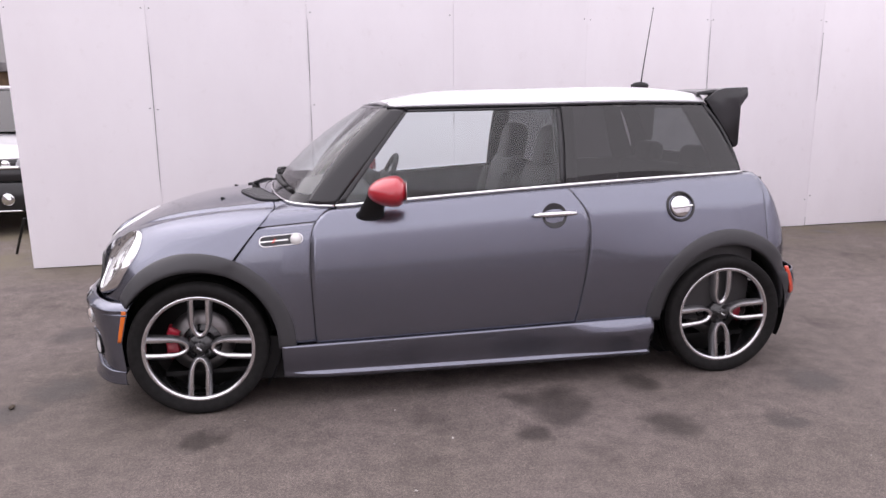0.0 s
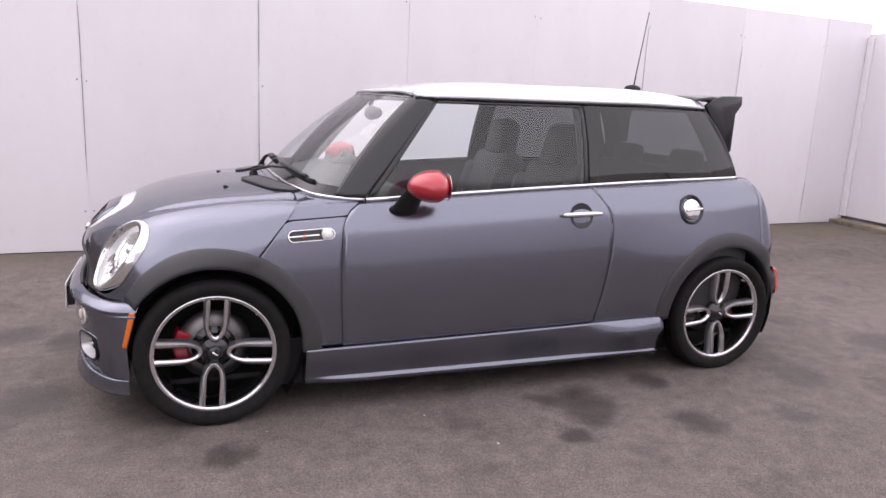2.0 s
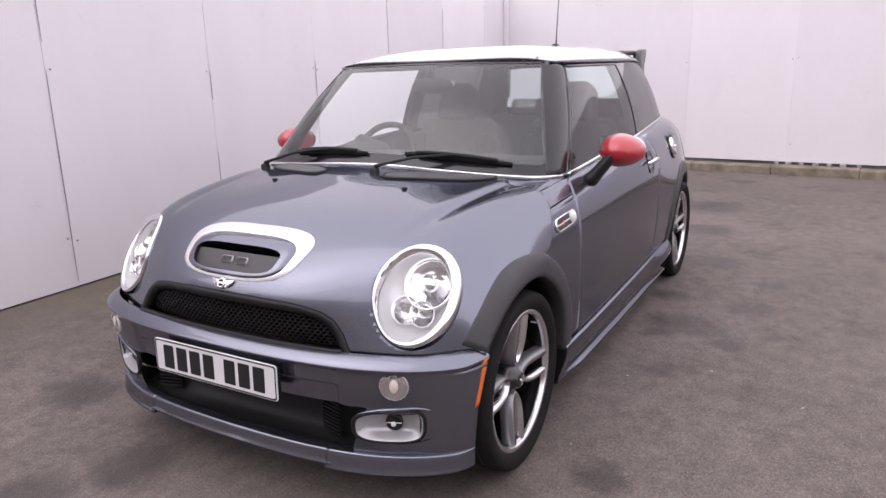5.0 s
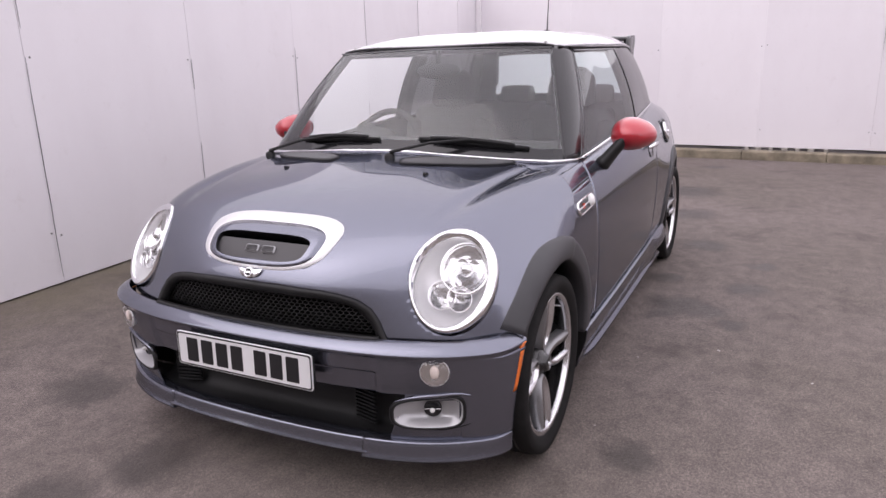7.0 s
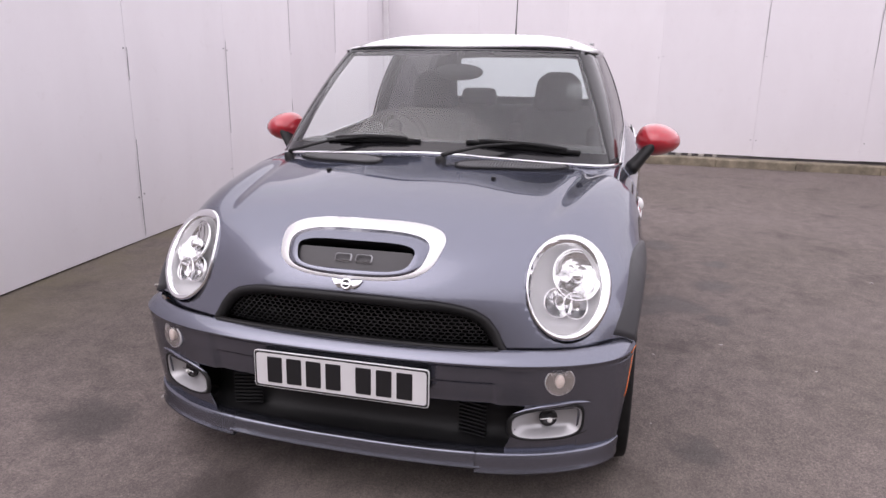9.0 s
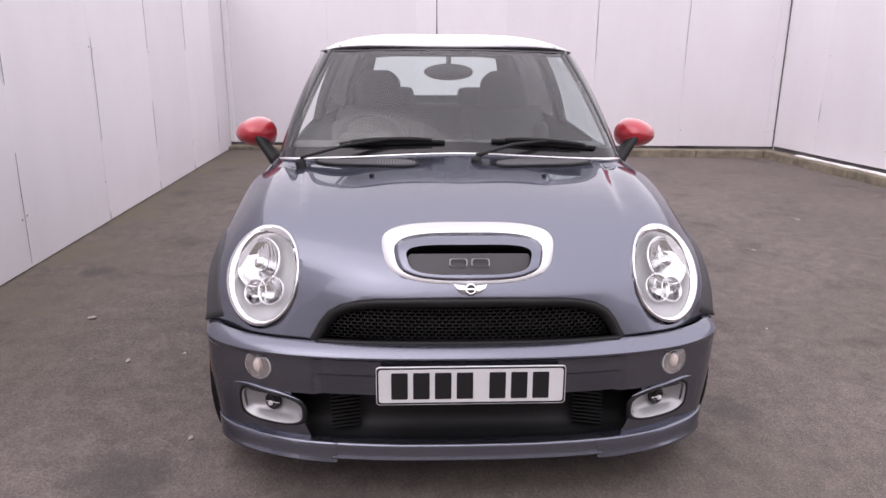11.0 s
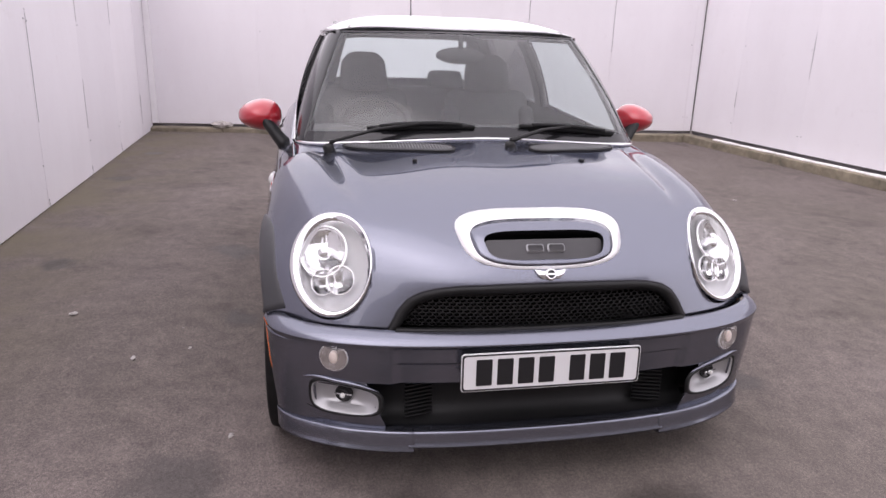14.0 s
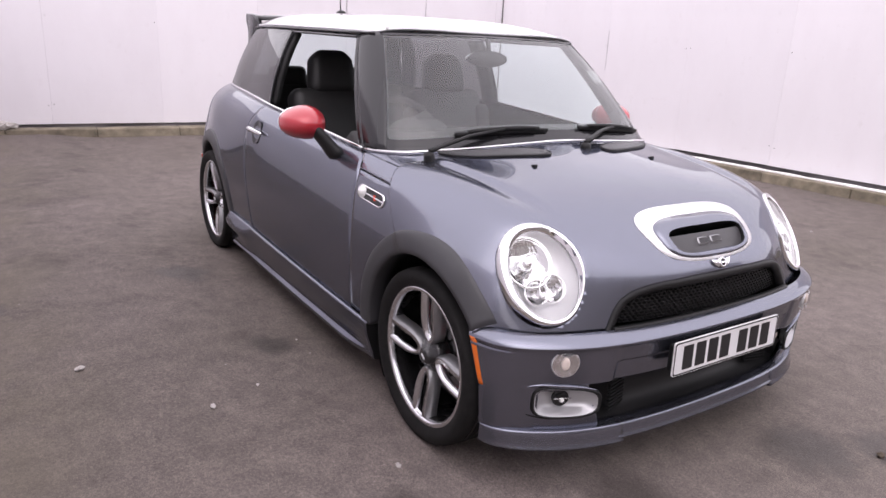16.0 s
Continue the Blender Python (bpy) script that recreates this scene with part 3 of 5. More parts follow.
def bonnet_mesh():
    us = span(0, 7, 98)
    bm = bmesh.new()
    for s in (1, -1):
        vs = span(0, 1, 80)
        def f(u, t):
            v0 = max(0.0, grille_top(u)) if u < 2 else 0.0
            p = bonnet_at(u, v0 + (6 - v0) * t)
            return (p[0], s * p[1], p[2])
        join(bm, grid(f, us, vs, keep=lambda c: not in_lamp(c, 0.97) and not in_scoop(c)))
    bmesh.ops.remove_doubles(bm, verts=bm.verts, dist=0.0004)
    return bm


part("bonnet", bonnet_mesh(), PAINT, car, "blue-grey clamshell bonnet", thick=0.004)

# wings, doors, rear quarters
for s in (-1, 1):
    seam = lambda x: 0.826 + 0.07 * (x + 0.735)
    part("front_wing", side_panel(lambda z: wing_cut(z) + GAP, lambda z: door_front(z) - GAP, lambda x: arch_z(x), lambda x: seam(x) - 0.0015, 24, 32, s), PAINT, car, thick=0.004)
    part("pillar_panel", side_panel(lambda z: wing_cut(z) + GAP, lambda z: door_front(z) - GAP, lambda x: seam(x) + 0.0015, lambda x: belt_z(x) - 0.004, 20, 10, s), PAINT, car, thick=0.004)
    door = part("door", side_panel(lambda z: door_front(z) + GAP, lambda z: door_rear(z) - GAP, lambda x: sill_z(x), lambda x: belt_z(x) - 0.004, 56, 40, s), PAINT, car, "blue-grey metallic door", thick=0.004)
    part("rear_quarter", side_panel(lambda z: door_rear(z) + GAP, lambda z: 1.46, lambda x: arch_z(x), lambda x: belt_z(x) - 0.004, 64, 36, s), PAINT, car, thick=0.004)
    # inner skin that closes the shut lines
    part("inner_panel", side_panel(lambda z: wing_cut(z) - 0.03, lambda z: 1.45, lambda x: arch_z(x), lambda x: belt_z(x) - 0.012, 60, 12, s, -0.014), PLASTIC, car)

# rear end, wrapped round the corner
rear_x = spline([0.18, 0.3, 0.45, 0.50, 0.62, 0.75, 0.887, 0.972], [1.725, 1.75, 1.755, 1.725, 1.705, 1.668, 1.58, 1.495])


def rear_at(t, z, top=None):
    a = t * math.pi / 2
    x0, h = 1.455, half(1.455, z)
    k = 0.52 if z < 0.495 else 0.78
    return (x0 + (rear_x(z) - x0) * math.sin(a) ** k, h * math.cos(a) ** k, z)


def rear_y(x, z):
    """Half-width behind the rear wheel, where the body rounds off."""
    if x <= 1.455:
        return half(x, z)
    k = min(1.0, (x - 1.455) / (rear_x(z) - 1.455)) ** (1 / (0.52 if z < 0.495 else 0.78))
    return half(1.455, z) * math.cos(math.asin(k)) ** (0.52 if z < 0.495 else 0.78)


def out_of_arch(c):
    return math.hypot(c.x - WX, c.z - HZ) > 0.352


for s in (1, -1):
    part("tailgate" if s > 0 else "tail_panel", grid(lambda u, z: (lambda p: (p[0], s * p[1], p[2]))(rear_at(u, z)), span(0, 1, 40), span(0.50, 0.965, 32), out_of_arch), PAINT, car, thick=0.004)
    part("rear_bumper", grid(lambda u, z: (lambda p: (p[0], s * p[1], p[2]))(rear_at(u, z)), span(0, 1, 60), span(0.20, 0.492, 24), out_of_arch), PAINT, car, thick=0.004)
    def rm(u, v):
        z = 0.365 + 0.150 * v
        x = 1.640 - 0.070 * v ** 1.15 + (0.030 - 0.006 * v) * (u - 0.5)
        return (x + 0.003, s * (rear_y(x, min(z, 0.49)) + 0.007), z)
    part("rear_marker", grid(rm, span(0, 1, 4), span(0, 1, 10)), REDLENS, car, "red-orange side marker", thick=0.006)

# wheel arches
skin_pts = np.array([bonnet_at(u, v) for u in span(3.5, 7, 40) for v in span(0, 6, 60)])


def skin_y(x, z):
    """Half-width of the bonnet's side or of the body behind it."""
    if x > wing_cut(min(0.874, max(0.5, z))) or z < 0.50:
        return half(max(-1.5, min(1.47, x)), max(0.28, z))
    d = np.hypot(skin_pts[:, 0] - x, skin_pts[:, 2] - z)
    i = np.argsort(d)[:5]
    w = 1 / (d[i] + 0.003) ** 2
    return float((skin_pts[i, 1] * w).sum() / w.sum())


for wx in (-WX, WX):
    for s in (-1, 1):
        a0, a1 = (-4, 145) if wx < 0 else (-2, 182)
        bm = bmesh.new()
        prof = [(0.0, 0.414, -0.004), (0.1, 0.411, 0.004), (0.2, 0.404, 0.0075), (0.5, 0.385, 0.010), (0.8, 0.355, 0.010), (0.95, 0.340, 0.008), (1.0, 0.336, 0.0), (1.1, 0.338, -0.03), (1.3, 0.342, -0.09)]
        def f(a, k):
            _, r, o = prof[int(k)]
            front = max(0.0, min(1.0, (a - 95) / 55)) if wx < 0 else 0.0
            r = r - max(0.0, r - 0.336) * 0.45 * front * front
            tail = max(0.0, min(1.0, (42 - a) / 36)) if wx > 0 else 0.0
            r = r - max(0.0, r - 0.336) * 0.55 * tail * tail
            x, z = wx + r * math.cos(radians(a)), HZ + r * math.sin(radians(a))
            if wx < 0:
                h = skin_y(x, z)
                if z < 0.50 and x < -1.4:
                    h = 0.790
            else:
                h = rear_y(max(-1.5, x), max(0.28, z))
            return (x, s * (h + o), z)
        part("wheel_arch", grid(f, span(a0, a1, 48), list(range(len(prof)))), ARCH, car, "dark grey plastic wheel arch", thick=0.003)
        # wheel well liner
        def g(a, k):
            return (wx + 0.345 * math.cos(radians(a)), s * (0.775 - (0.07 * min(1.0, max(0.0, (a - 120) / 30)) if wx < 0 else 0.0) - 0.28 * k), HZ + 0.345 * math.sin(radians(a)))
        part("arch_liner", grid(g, span(-38 if wx < 0 else -25, 198 if wx < 0 else 212, 36), [0, 1]), PLASTIC, car)
        bm = turned([(0.0, 0), (0.345, 0)], 32)
        bm.transform(pose(wx, s * 0.48, HZ))
        part("arch_back", bm, PLASTIC, car)

# side skirts: a leaning band over a thin lower lip, swelling ahead of the rear wheel
for s in (-1, 1):
    def sk(u, k):
        x = -0.885 + 1.735 * u
        top = sill_z(x) - 0.002
        w = 1 / (1 + math.exp(-(x - 0.50) / 0.055)) * (1 - 0.25 * max(0.0, (x - 0.7) / 0.15))
        low = 0.128 - 0.016 * u
        e = min(1.0, max(0.0, (x + 0.885) / 0.22))
        e = e * e * (3 - 2 * e)            # the lip fades out behind the front wheel
        pr = [(-0.014, top + 0.003), (0.000, top + 0.001), (0.007, top - 0.001), (0.010, top - 0.006), (0.0098 + 0.004 * w, top - 0.010), (0.006 + 0.034 * w, top - 0.045),
              (-0.003 + 0.038 * w, top - 0.075), (-0.013 + 0.024 * w, top - 0.105), (-0.022 + 0.018 * w, low + 0.034), (-0.021 + 0.015 * w, low + 0.028), (-0.022 + 0.015 * e + 0.008 * w, low + 0.024), (-0.023 + 0.018 * e + 0.006 * w, low + 0.019),
              (-0.026 + 0.017 * e, low + 0.004), (-0.048 + 0.02 * e, low), (-0.12, low)]
        o, z = pr[int(k)]
        return (x, s * (half(x, 0.34) + o), z)
    part("side_skirt", grid(sk, span(0, 1, 90), list(range(15))), PAINT, car, "blue-grey sill skirt", thick=0.004)
    for x in (-0.885, 0.85):
        bm = bmesh.new()
        u = (x + 0.885) / 1.735
        bm.faces.new([bm.verts.new(sk(u, k)) for k in range(15)] + [bm.verts.new((x, s * 0.66, 0.30))])
        part("skirt_end", bm, PLASTIC, car, smooth=False)
    # flat black plate filling the gap between front wheel and skirt
    part("splash_guard", box(0.115, 0.012, 0.20, pose(-0.932, s * 0.715, 0.215), 0.003), PLASTIC, car, smooth=False)

def ring_between(rings):
    bm = bmesh.new()
    vr = [[bm.verts.new(p) for p in r] for r in rings]
    for a, b in zip(vr, vr[1:]):
        for i in range(len(a)):
            bm.faces.new((a[i], a[(i + 1) % len(a)], b[(i + 1) % len(a)], b[i]))
    return bm


# ---- front bumper ----
bump_plan = spline([0, 1, 2, 3, 4, 5, 6, 7], [(-1.793, 0.0), (-1.788, 0.22), (-1.767, 0.42), (-1.727, 0.576), (-1.670, 0.690), (-1.605, 0.760), (-1.546, 0.785), (-1.492, 0.798)])


def bump_end(z):
    """Last plan parameter of the bumper at a height, where the wheel arch cuts it."""
    return float(np.interp(z, [0.15, 0.20, 0.34, 0.50, 0.53], [6.05, 6.02, 6.0, 6.82, 7.0]))


def bump_at(u, off, z):
    """Point on the bumper; u runs 0 to 7 from the middle to the wheel arch, whatever the height."""
    k = max(0.0, (u - 3.72) / 3.28)
    return bump_raw(u - (7.0 - bump_end(z)) * k, off, z)


def bump_raw(u, off, z):
    if z < 0.47 and off < 0:               # the sides stand more upright than the front
        off *= 1 - 0.75 * min(1.0, max(0.0, (u - 3.6) / 2.2))
    off = off - 0.10 * max(0.0, 0.36 - z) * max(0.0, u - 2.2) / 4.0
    p, q, r = bump_plan(u), bump_plan(min(7, u + 0.03)), bump_plan(max(0, u - 0.03))
    d = np.array(q) - np.array(r)
    if u <= 0.001:
        d = np.array((0, 1.0))
    d = d / np.hypot(*d)
    return (p[0] - d[1] * off, p[1] + d[0] * off, z)


def bumper_sheet(name, prof, u0, u1, nu, nv, material, parent, label="", keep=None, thick=0.004, sides=(1, -1), recess=False, shear=0.0):
    f1 = spline([k for k, _, _ in prof], [(o, z) for _, o, z in prof])
    bm = bmesh.new()
    for s in sides:
        def f(u, v):
            o, z = f1(v)
            if recess and u < 2.3:         # shallow panel behind the plate
                k = min(1.0, max(0.0, (2.12 - u) / 0.10)) * min(1.0, max(0.0, (0.480 - z) / 0.006))
                o -= 0.005 * k + 0.006 * k * min(1.0, max(0.0, (0.428 - z) / 0.006))
            x, y, zz = bump_at(u + shear * max(-1.0, min(1.0, (z - 0.29) / 0.07)) * (u1 - u) / (u1 - u0), o, z)
            return (x, s * y, zz)
        join(bm, grid(f, span(u0, u1, nu), span(prof[0][0], prof[-1][0], nv), keep))
    bmesh.ops.remove_doubles(bm, verts=bm.verts, dist=0.0004)
    return part(name, bm, material, parent, label, thick=thick)


FOG_U, FOG_Z, FOG_DU, FOG_DZ = 3.09, 0.304, 0.73, 0.044


def fog_frame(s):
    x, y, z = bump_raw(FOG_U, -0.024, FOG_Z)
    p, q = bump_raw(FOG_U + 0.3, -0.024, FOG_Z), bump_raw(FOG_U - 0.3, -0.024, FOG_Z)
    side = Vector((p[0] - q[0], s * (p[1] - q[1]), 0)).normalized()
    nrm = Vector((-side.y, side.x, 0))
    if nrm.x > 0:
        nrm = -nrm
    return (x, s * y, z), side, nrm


FOG_Y0, FOG_Y1 = bump_raw(FOG_U - FOG_DU, -0.024, FOG_Z)[1] + 0.008, bump_raw(FOG_U + FOG_DU, -0.024, FOG_Z)[1] - 0.008


def in_fog(c):
    return FOG_Y0 < abs(c.y) < FOG_Y1 and abs(c.z - FOG_Z) < FOG_DZ - 0.004


BUMP = [(0, -0.044, 0.515), (1, -0.030, 0.511), (2, -0.014, 0.502), (3, -0.001, 0.489), (3.3, 0.0005, 0.484), (3.6, -0.003, 0.477), (4, -0.007, 0.465), (5, -0.013, 0.425), (6, -0.019, 0.386), (7, -0.023, 0.360), (8, -0.026, 0.315), (9, -0.030, 0.265), (10, -0.036, 0.200)]
face_off = lin([z for _, _, z in BUMP[::-1]], [o for _, o, _ in BUMP[::-1]])
bumper = bumper_sheet("front_bumper", BUMP, 0, 7, 150, 120, PAINT, car, "blue-grey front bumper", recess=True, keep=lambda c: c.z > 0.3605 or abs(c.y) > bump_raw(3.72, -0.025, c.z)[1] - 0.001)
for s in (1, -1):
    bumper_sheet("fog_panel", [(0, -0.031, 0.3635), (0.5, -0.026, 0.345), (1, -0.027, 0.30), (2, -0.031, 0.245), (3, -0.038, 0.200)], 2.42, 3.80, 60, 40, PAINT, bumper, "blue-grey fog lamp panel", keep=lambda c: not in_fog(c), sides=(s,), shear=0.17)
    # raised brow over the lamp and dark channel under it
    for nm, z0, du, lift, mt, r in (("brow", 0.361, 0.86, 0.0, PAINT, 0.010), ("channel", 0.250, 0.95, -0.008, PLASTIC, 0.006)):
        pts = []
        for t in span(-1, 1, 24):
            p = bump_raw(FOG_U + 0.12 + du * t, -0.025 + lift, z0 + (0.012 * t - 0.016 * abs(t) ** 3 if nm == "brow" else 0.010 * t * t + 0.012 * max(0, t) ** 2))
            pts.append((p[0], s * p[1], p[2]))
        part(nm, sweep(pts, circle(r, 10, r * 0.7), scale=lambda q: 0.15 + 0.85 * math.sin(math.pi * q) ** 0.6), mt, bumper)
# lower intake: dark cavity, cross bar, small radiators
bumper_sheet("intake_cavity", [(0, -0.045, 0.37), (0.6, -0.10, 0.36), (1.4, -0.13, 0.29), (2.4, -0.10, 0.215), (3, -0.045, 0.204)], 0, 2.75, 34, 14, PLASTIC, bumper, "black lower intake", thick=0.003)
for s in (-1, 1):
    for k in range(9):
        x, y, z = bump_at(1.72, -0.085, 0.236 + 0.012 * k)
        part("radiator_fin", box(0.012, 0.085, 0.004, pose(x, s * y, z, 0, 0, s * 14)), PLASTIC, bumper, smooth=False)
# splitter lip
def lip_prof(low):
    return [(0, -0.07, 0.210), (0.6, -0.028, 0.211), (1, -0.021, 0.205), (1.4, -0.019, 0.196), (2, -0.014, low + 0.014), (2.5, -0.014, low + 0.004), (3, -0.06, low)]
lip = bumper_sheet("splitter_lip", lip_prof(0.160), 0, 1.86, 40, 18, PAINT, bumper, "blue-grey splitter lip")
for s in (1, -1):
    bumper_sheet("splitter_end", [(0, -0.07, 0.210), (0.6, -0.026, 0.211), (1, -0.020, 0.205), (1.4, -0.017, 0.195), (2, -0.011, 0.164), (2.5, -0.011, 0.152), (3, -0.06, 0.145)], 1.78, 6.9, 60, 18, PAINT, bumper, sides=(s,))
under = grid(lambda u, v: (bump_at(u, -0.02, 0)[0], v * bump_at(u, -0.03, 0)[1], 0.186), span(0, 6.5, 30), [-1, 0, 1])
part("underbody", join(under, box(3.0, 1.36, 0.02, pose(0.1, 0, 0.155))), PLASTIC, car, smooth=False)

for s in (-1, 1):
    fc, side, nrm = fog_frame(s)
    f = axes(fc, side, (0, 0, 1), nrm)
    def fog_outline(kx, kz, depth, n=48):
        """A rounded, slightly tapering outline laid on the curved panel."""
        out = []
        for i in range(n):
            a = 2 * math.pi * i / n
            c, d = math.cos(a), math.sin(a)
            q = (abs(c) ** 3.4 + abs(d) ** 3.4) ** (-1 / 3.4)
            x, z = q * c, q * d
            p = bump_raw(FOG_U + FOG_DU * kx * x, -0.024 + depth, FOG_Z + FOG_DZ * kz * z * (1.0 + 0.10 * x) + 0.007 * x * kx)
            out.append(Vector((p[0], s * p[1], p[2])))
        return out
    fog = part("fog_lamp", ring_between([fog_outline(1.13, 1.20, -0.002), fog_outline(1.08, 1.12, 0.006), fog_outline(1.0, 1.0, 0.003)]), PLASTIC, bumper, "black fog lamp surround", thick=0.002)
    part("dish", ring_between([fog_outline(1.0, 1.0, 0.003), fog_outline(0.96, 0.93, -0.001), fog_outline(0.82, 0.72, -0.022), fog_outline(0.5, 0.6, -0.034), fog_outline(0.03, 0.03, -0.038)]), FOGDISH, fog, "silver-grey fog lamp dish")
    bm = turned([(0.024, -0.02), (0.026, 0.0), (0.022, 0.004), (0.016, -0.004), (0.0, -0.006)], 24)
    bm.transform(f @ pose(0.002, 0.002, -0.026, 90))
    part("bulb_cup", bm, GLOSSBLACK, fog)
    part("bulb", ball(0.008, 0.008, 0.008, f @ pose(0.002, 0.002, -0.015), 12), WHITELENS, fog)
    bar = sweep([f @ Vector((-0.026, 0.006, -0.016)), f @ Vector((0.026, 0.006, -0.016))], circle(0.0022, 6))
    part("bracket", bar, CHROME, fog)
    # round indicator above
    x, y, z = bump_raw(3.20, -0.010, 0.438)
    im = axes((x, s * y, z), side, nrm, side.cross(nrm))
    bm = turned([(0.0415, -0.004), (0.0415, 0.002), (0.0405, 0.0035), (0.039, 0.002)], 36)
    bm.transform(im)
    ind = part("indicator", bm, LAMPGREY, bumper, "round clear front indicator")
    bm = turned([(0.039, 0.002), (0.033, 0.009), (0.022, 0.0145), (0.010, 0.0165), (0.0, 0.017)], 36)
    bm.transform(im)
    part("indicator_lens", bm, LENS, ind, "clear round indicator lens").visible_shadow = False
    bm = turned([(0.040, 0.0035), (0.030, 0.0025), (0.015, 0.0018), (0.0, 0.0016)], 28)
    bm.transform(im)
    part("indicator_reflector", bm, LAMPSILVER, ind, "bright indicator reflector")
    bulb = ball(0.013, 0.006, 0.019, None, 16)
    bulb.transform(im @ pose(0, 0.004, 0))
    part("indicator_bulb", bulb, PALEAMBER, ind, "pale amber bulb")
    # amber marker at the arch edge
    def mk(u, v):
        z2 = 0.345 + 0.140 * v
        x2, y2, z2 = bump_at(6.93 - 0.40 * u, 0.002 + face_off(z2), z2)
        return (x2, s * y2, z2)
    part("side_marker", grid(mk, span(0, 1, 4), span(0, 1, 10)), ORANGE, bumper, "amber side marker strip", thick=0.004)

# number plate: plain bars in place of the characters
pm = axes((-1.806, 0, 0.4165), (0, -1, 0), (0.035, 0, 1), (-1, 0, 0.035))
plate = part("number_plate", outline_solid(rounded_rect(0.52, 0.111, 0.010), 0.005, pm, 0.0012), PLATEWHITE, car, "white number plate with black bars", smooth=False)
for k in range(7):
    x = -0.196 + 0.0595 * k + (0.030 if k > 3 else 0)
    part("bar", outline_solid(rounded_rect(0.045, 0.077, 0.003), 0.0012, pm @ pose(x, 0, 0.005)), PLATEBLACK, plate, smooth=False)
rim = []
for w, h, zz in ((0.516, 0.107, 0.005), (0.514, 0.105, 0.0058), (0.508, 0.099, 0.0058), (0.506, 0.097, 0.005)):
    rim.append([pm @ Vector((x, y, zz)) for x, y in rounded_rect(w, h, 0.009)])
bm = bmesh.new()
vr = [[bm.verts.new(p) for p in r] for r in rim]
for a, b in zip(vr, vr[1:]):
    for i in range(len(a)):
        bm.faces.new((a[i], a[(i + 1) % len(a)], b[(i + 1) % len(a)], b[i]))
part("border", bm, PLATEBLACK, plate)
part("plate_holder", box(0.024, 0.50, 0.085, pose(-1.7925, 0, 0.415), 0.004), PLASTIC, car, smooth=False)

# ---- grille ----
def grille_rim(k):
    """Point on the upper edge of the grille opening, k from -1 to 1."""
    u = 2.0 * abs(k)
    p = bonnet_at(u, max(0.0, grille_top(u)))
    return Vector((p[0], math.copysign(p[1], k) if k else 0.0, p[2]))


ks = [math.sin(a) for a in span(-math.pi / 2, math.pi / 2, 72)]
edge = [grille_rim(k) for k in ks]
bm = bmesh.new()
rows = []
for p in edge:
    inn = Vector((p.x, p.y * 0.93, 0.520 + (p.z - 0.520) * 0.80))
    rows.append([bm.verts.new(q) for q in (p + Vector((0.004, 0, 0.002)), p + Vector((-0.006, 0, -0.001)), (p + inn) / 2 + Vector((-0.008, 0, 0)), inn + Vector((-0.002, 0, 0)), inn + Vector((0.03, 0, -0.002)))])
for a, b in zip(rows, rows[1:]):
    for i in range(4):
        bm.faces.new((a[i], b[i], b[i + 1], a[i + 1]))
grille = part("grille", bm, PLASTIC, car, "black grille surround", thick=0.002)
low = [Vector((bump_at(1.0 * 2.1 * abs(k), -0.048, 0.53)[0], bump_at(2.1 * abs(k), -0.048, 0.53)[1] * (1 if k > 0 else -1), 0.515)) for k in span(-1, 1, 40)]
part("lower_rail", sweep(low, [(-0.010, -0.006), (0.010, -0.006), (0.010, 0.004), (-0.010, 0.004)]), PLASTIC, grille)


def mesh_x(y, z):
    """Depth of the grille mesh."""
    k = min(1.0, abs(y) / 0.45)
    return -1.724 + 0.055 * k ** 2.2 + 0.20 * max(0, z - 0.55)


def in_grille(y, z):
    best = np.interp(abs(y), [p.y for p in edge if p.y >= 0], [p.z for p in edge if p.y >= 0])
    return abs(y) < 0.425 and 0.515 < z < 0.520 + (best - 0.520) * 0.82 + 0.008


bm = bmesh.new()
CW, CH = 0.0190, 0.0124
for r in range(-1, 14):
    for c in range(-25, 26):
        cy, cz = (c + 0.5 * (r % 2)) * CW, 0.521 + r * CH * 0.78
        if not in_grille(cy, cz):
            continue
        ring = []
        for i in range(6):
            a = math.pi / 6 + i * math.pi / 3
            ring.append((cy + CW * 0.577 * math.cos(a), cz + CH * 0.54 * math.sin(a)))
        for i in range(6):
            (y0, z0), (y1, z1) = ring[i], ring[(i + 1) % 6]
            k = 0.80
            q = [(y0, z0), (y1, z1), (cy + (y1 - cy) * k, cz + (z1 - cz) * k), (cy + (y0 - cy) * k, cz + (z0 - cz) * k)]
            front = [bm.verts.new((mesh_x(y, z) - 0.004, y, z)) for y, z in q]
            back = [bm.verts.new((mesh_x(y, z) + 0.012, y, z)) for y, z in (q[2], q[3])]
            bm.faces.new(front)
            bm.faces.new((front[3], front[2], back[0], back[1]))
tagged(part("honeycomb", bm, PLASTIC, grille, "black honeycomb mesh", smooth=False), kind="stuff")
part("duct", grid(lambda y, z: (mesh_x(y, z) + 0.035, y, z), span(-0.46, 0.46, 20), span(0.50, 0.66, 4)), GLOSSBLACK, grille)

# ---- bonnet scoop ----
def sc(outline, front, rear):
    v = [q for _, q in outline]
    a, b = min(v), max(v)
    return [on_bonnet(y, q, front + (rear - front) * ((q - a) / (b - a)) ** 1.2) for y, q in outline]


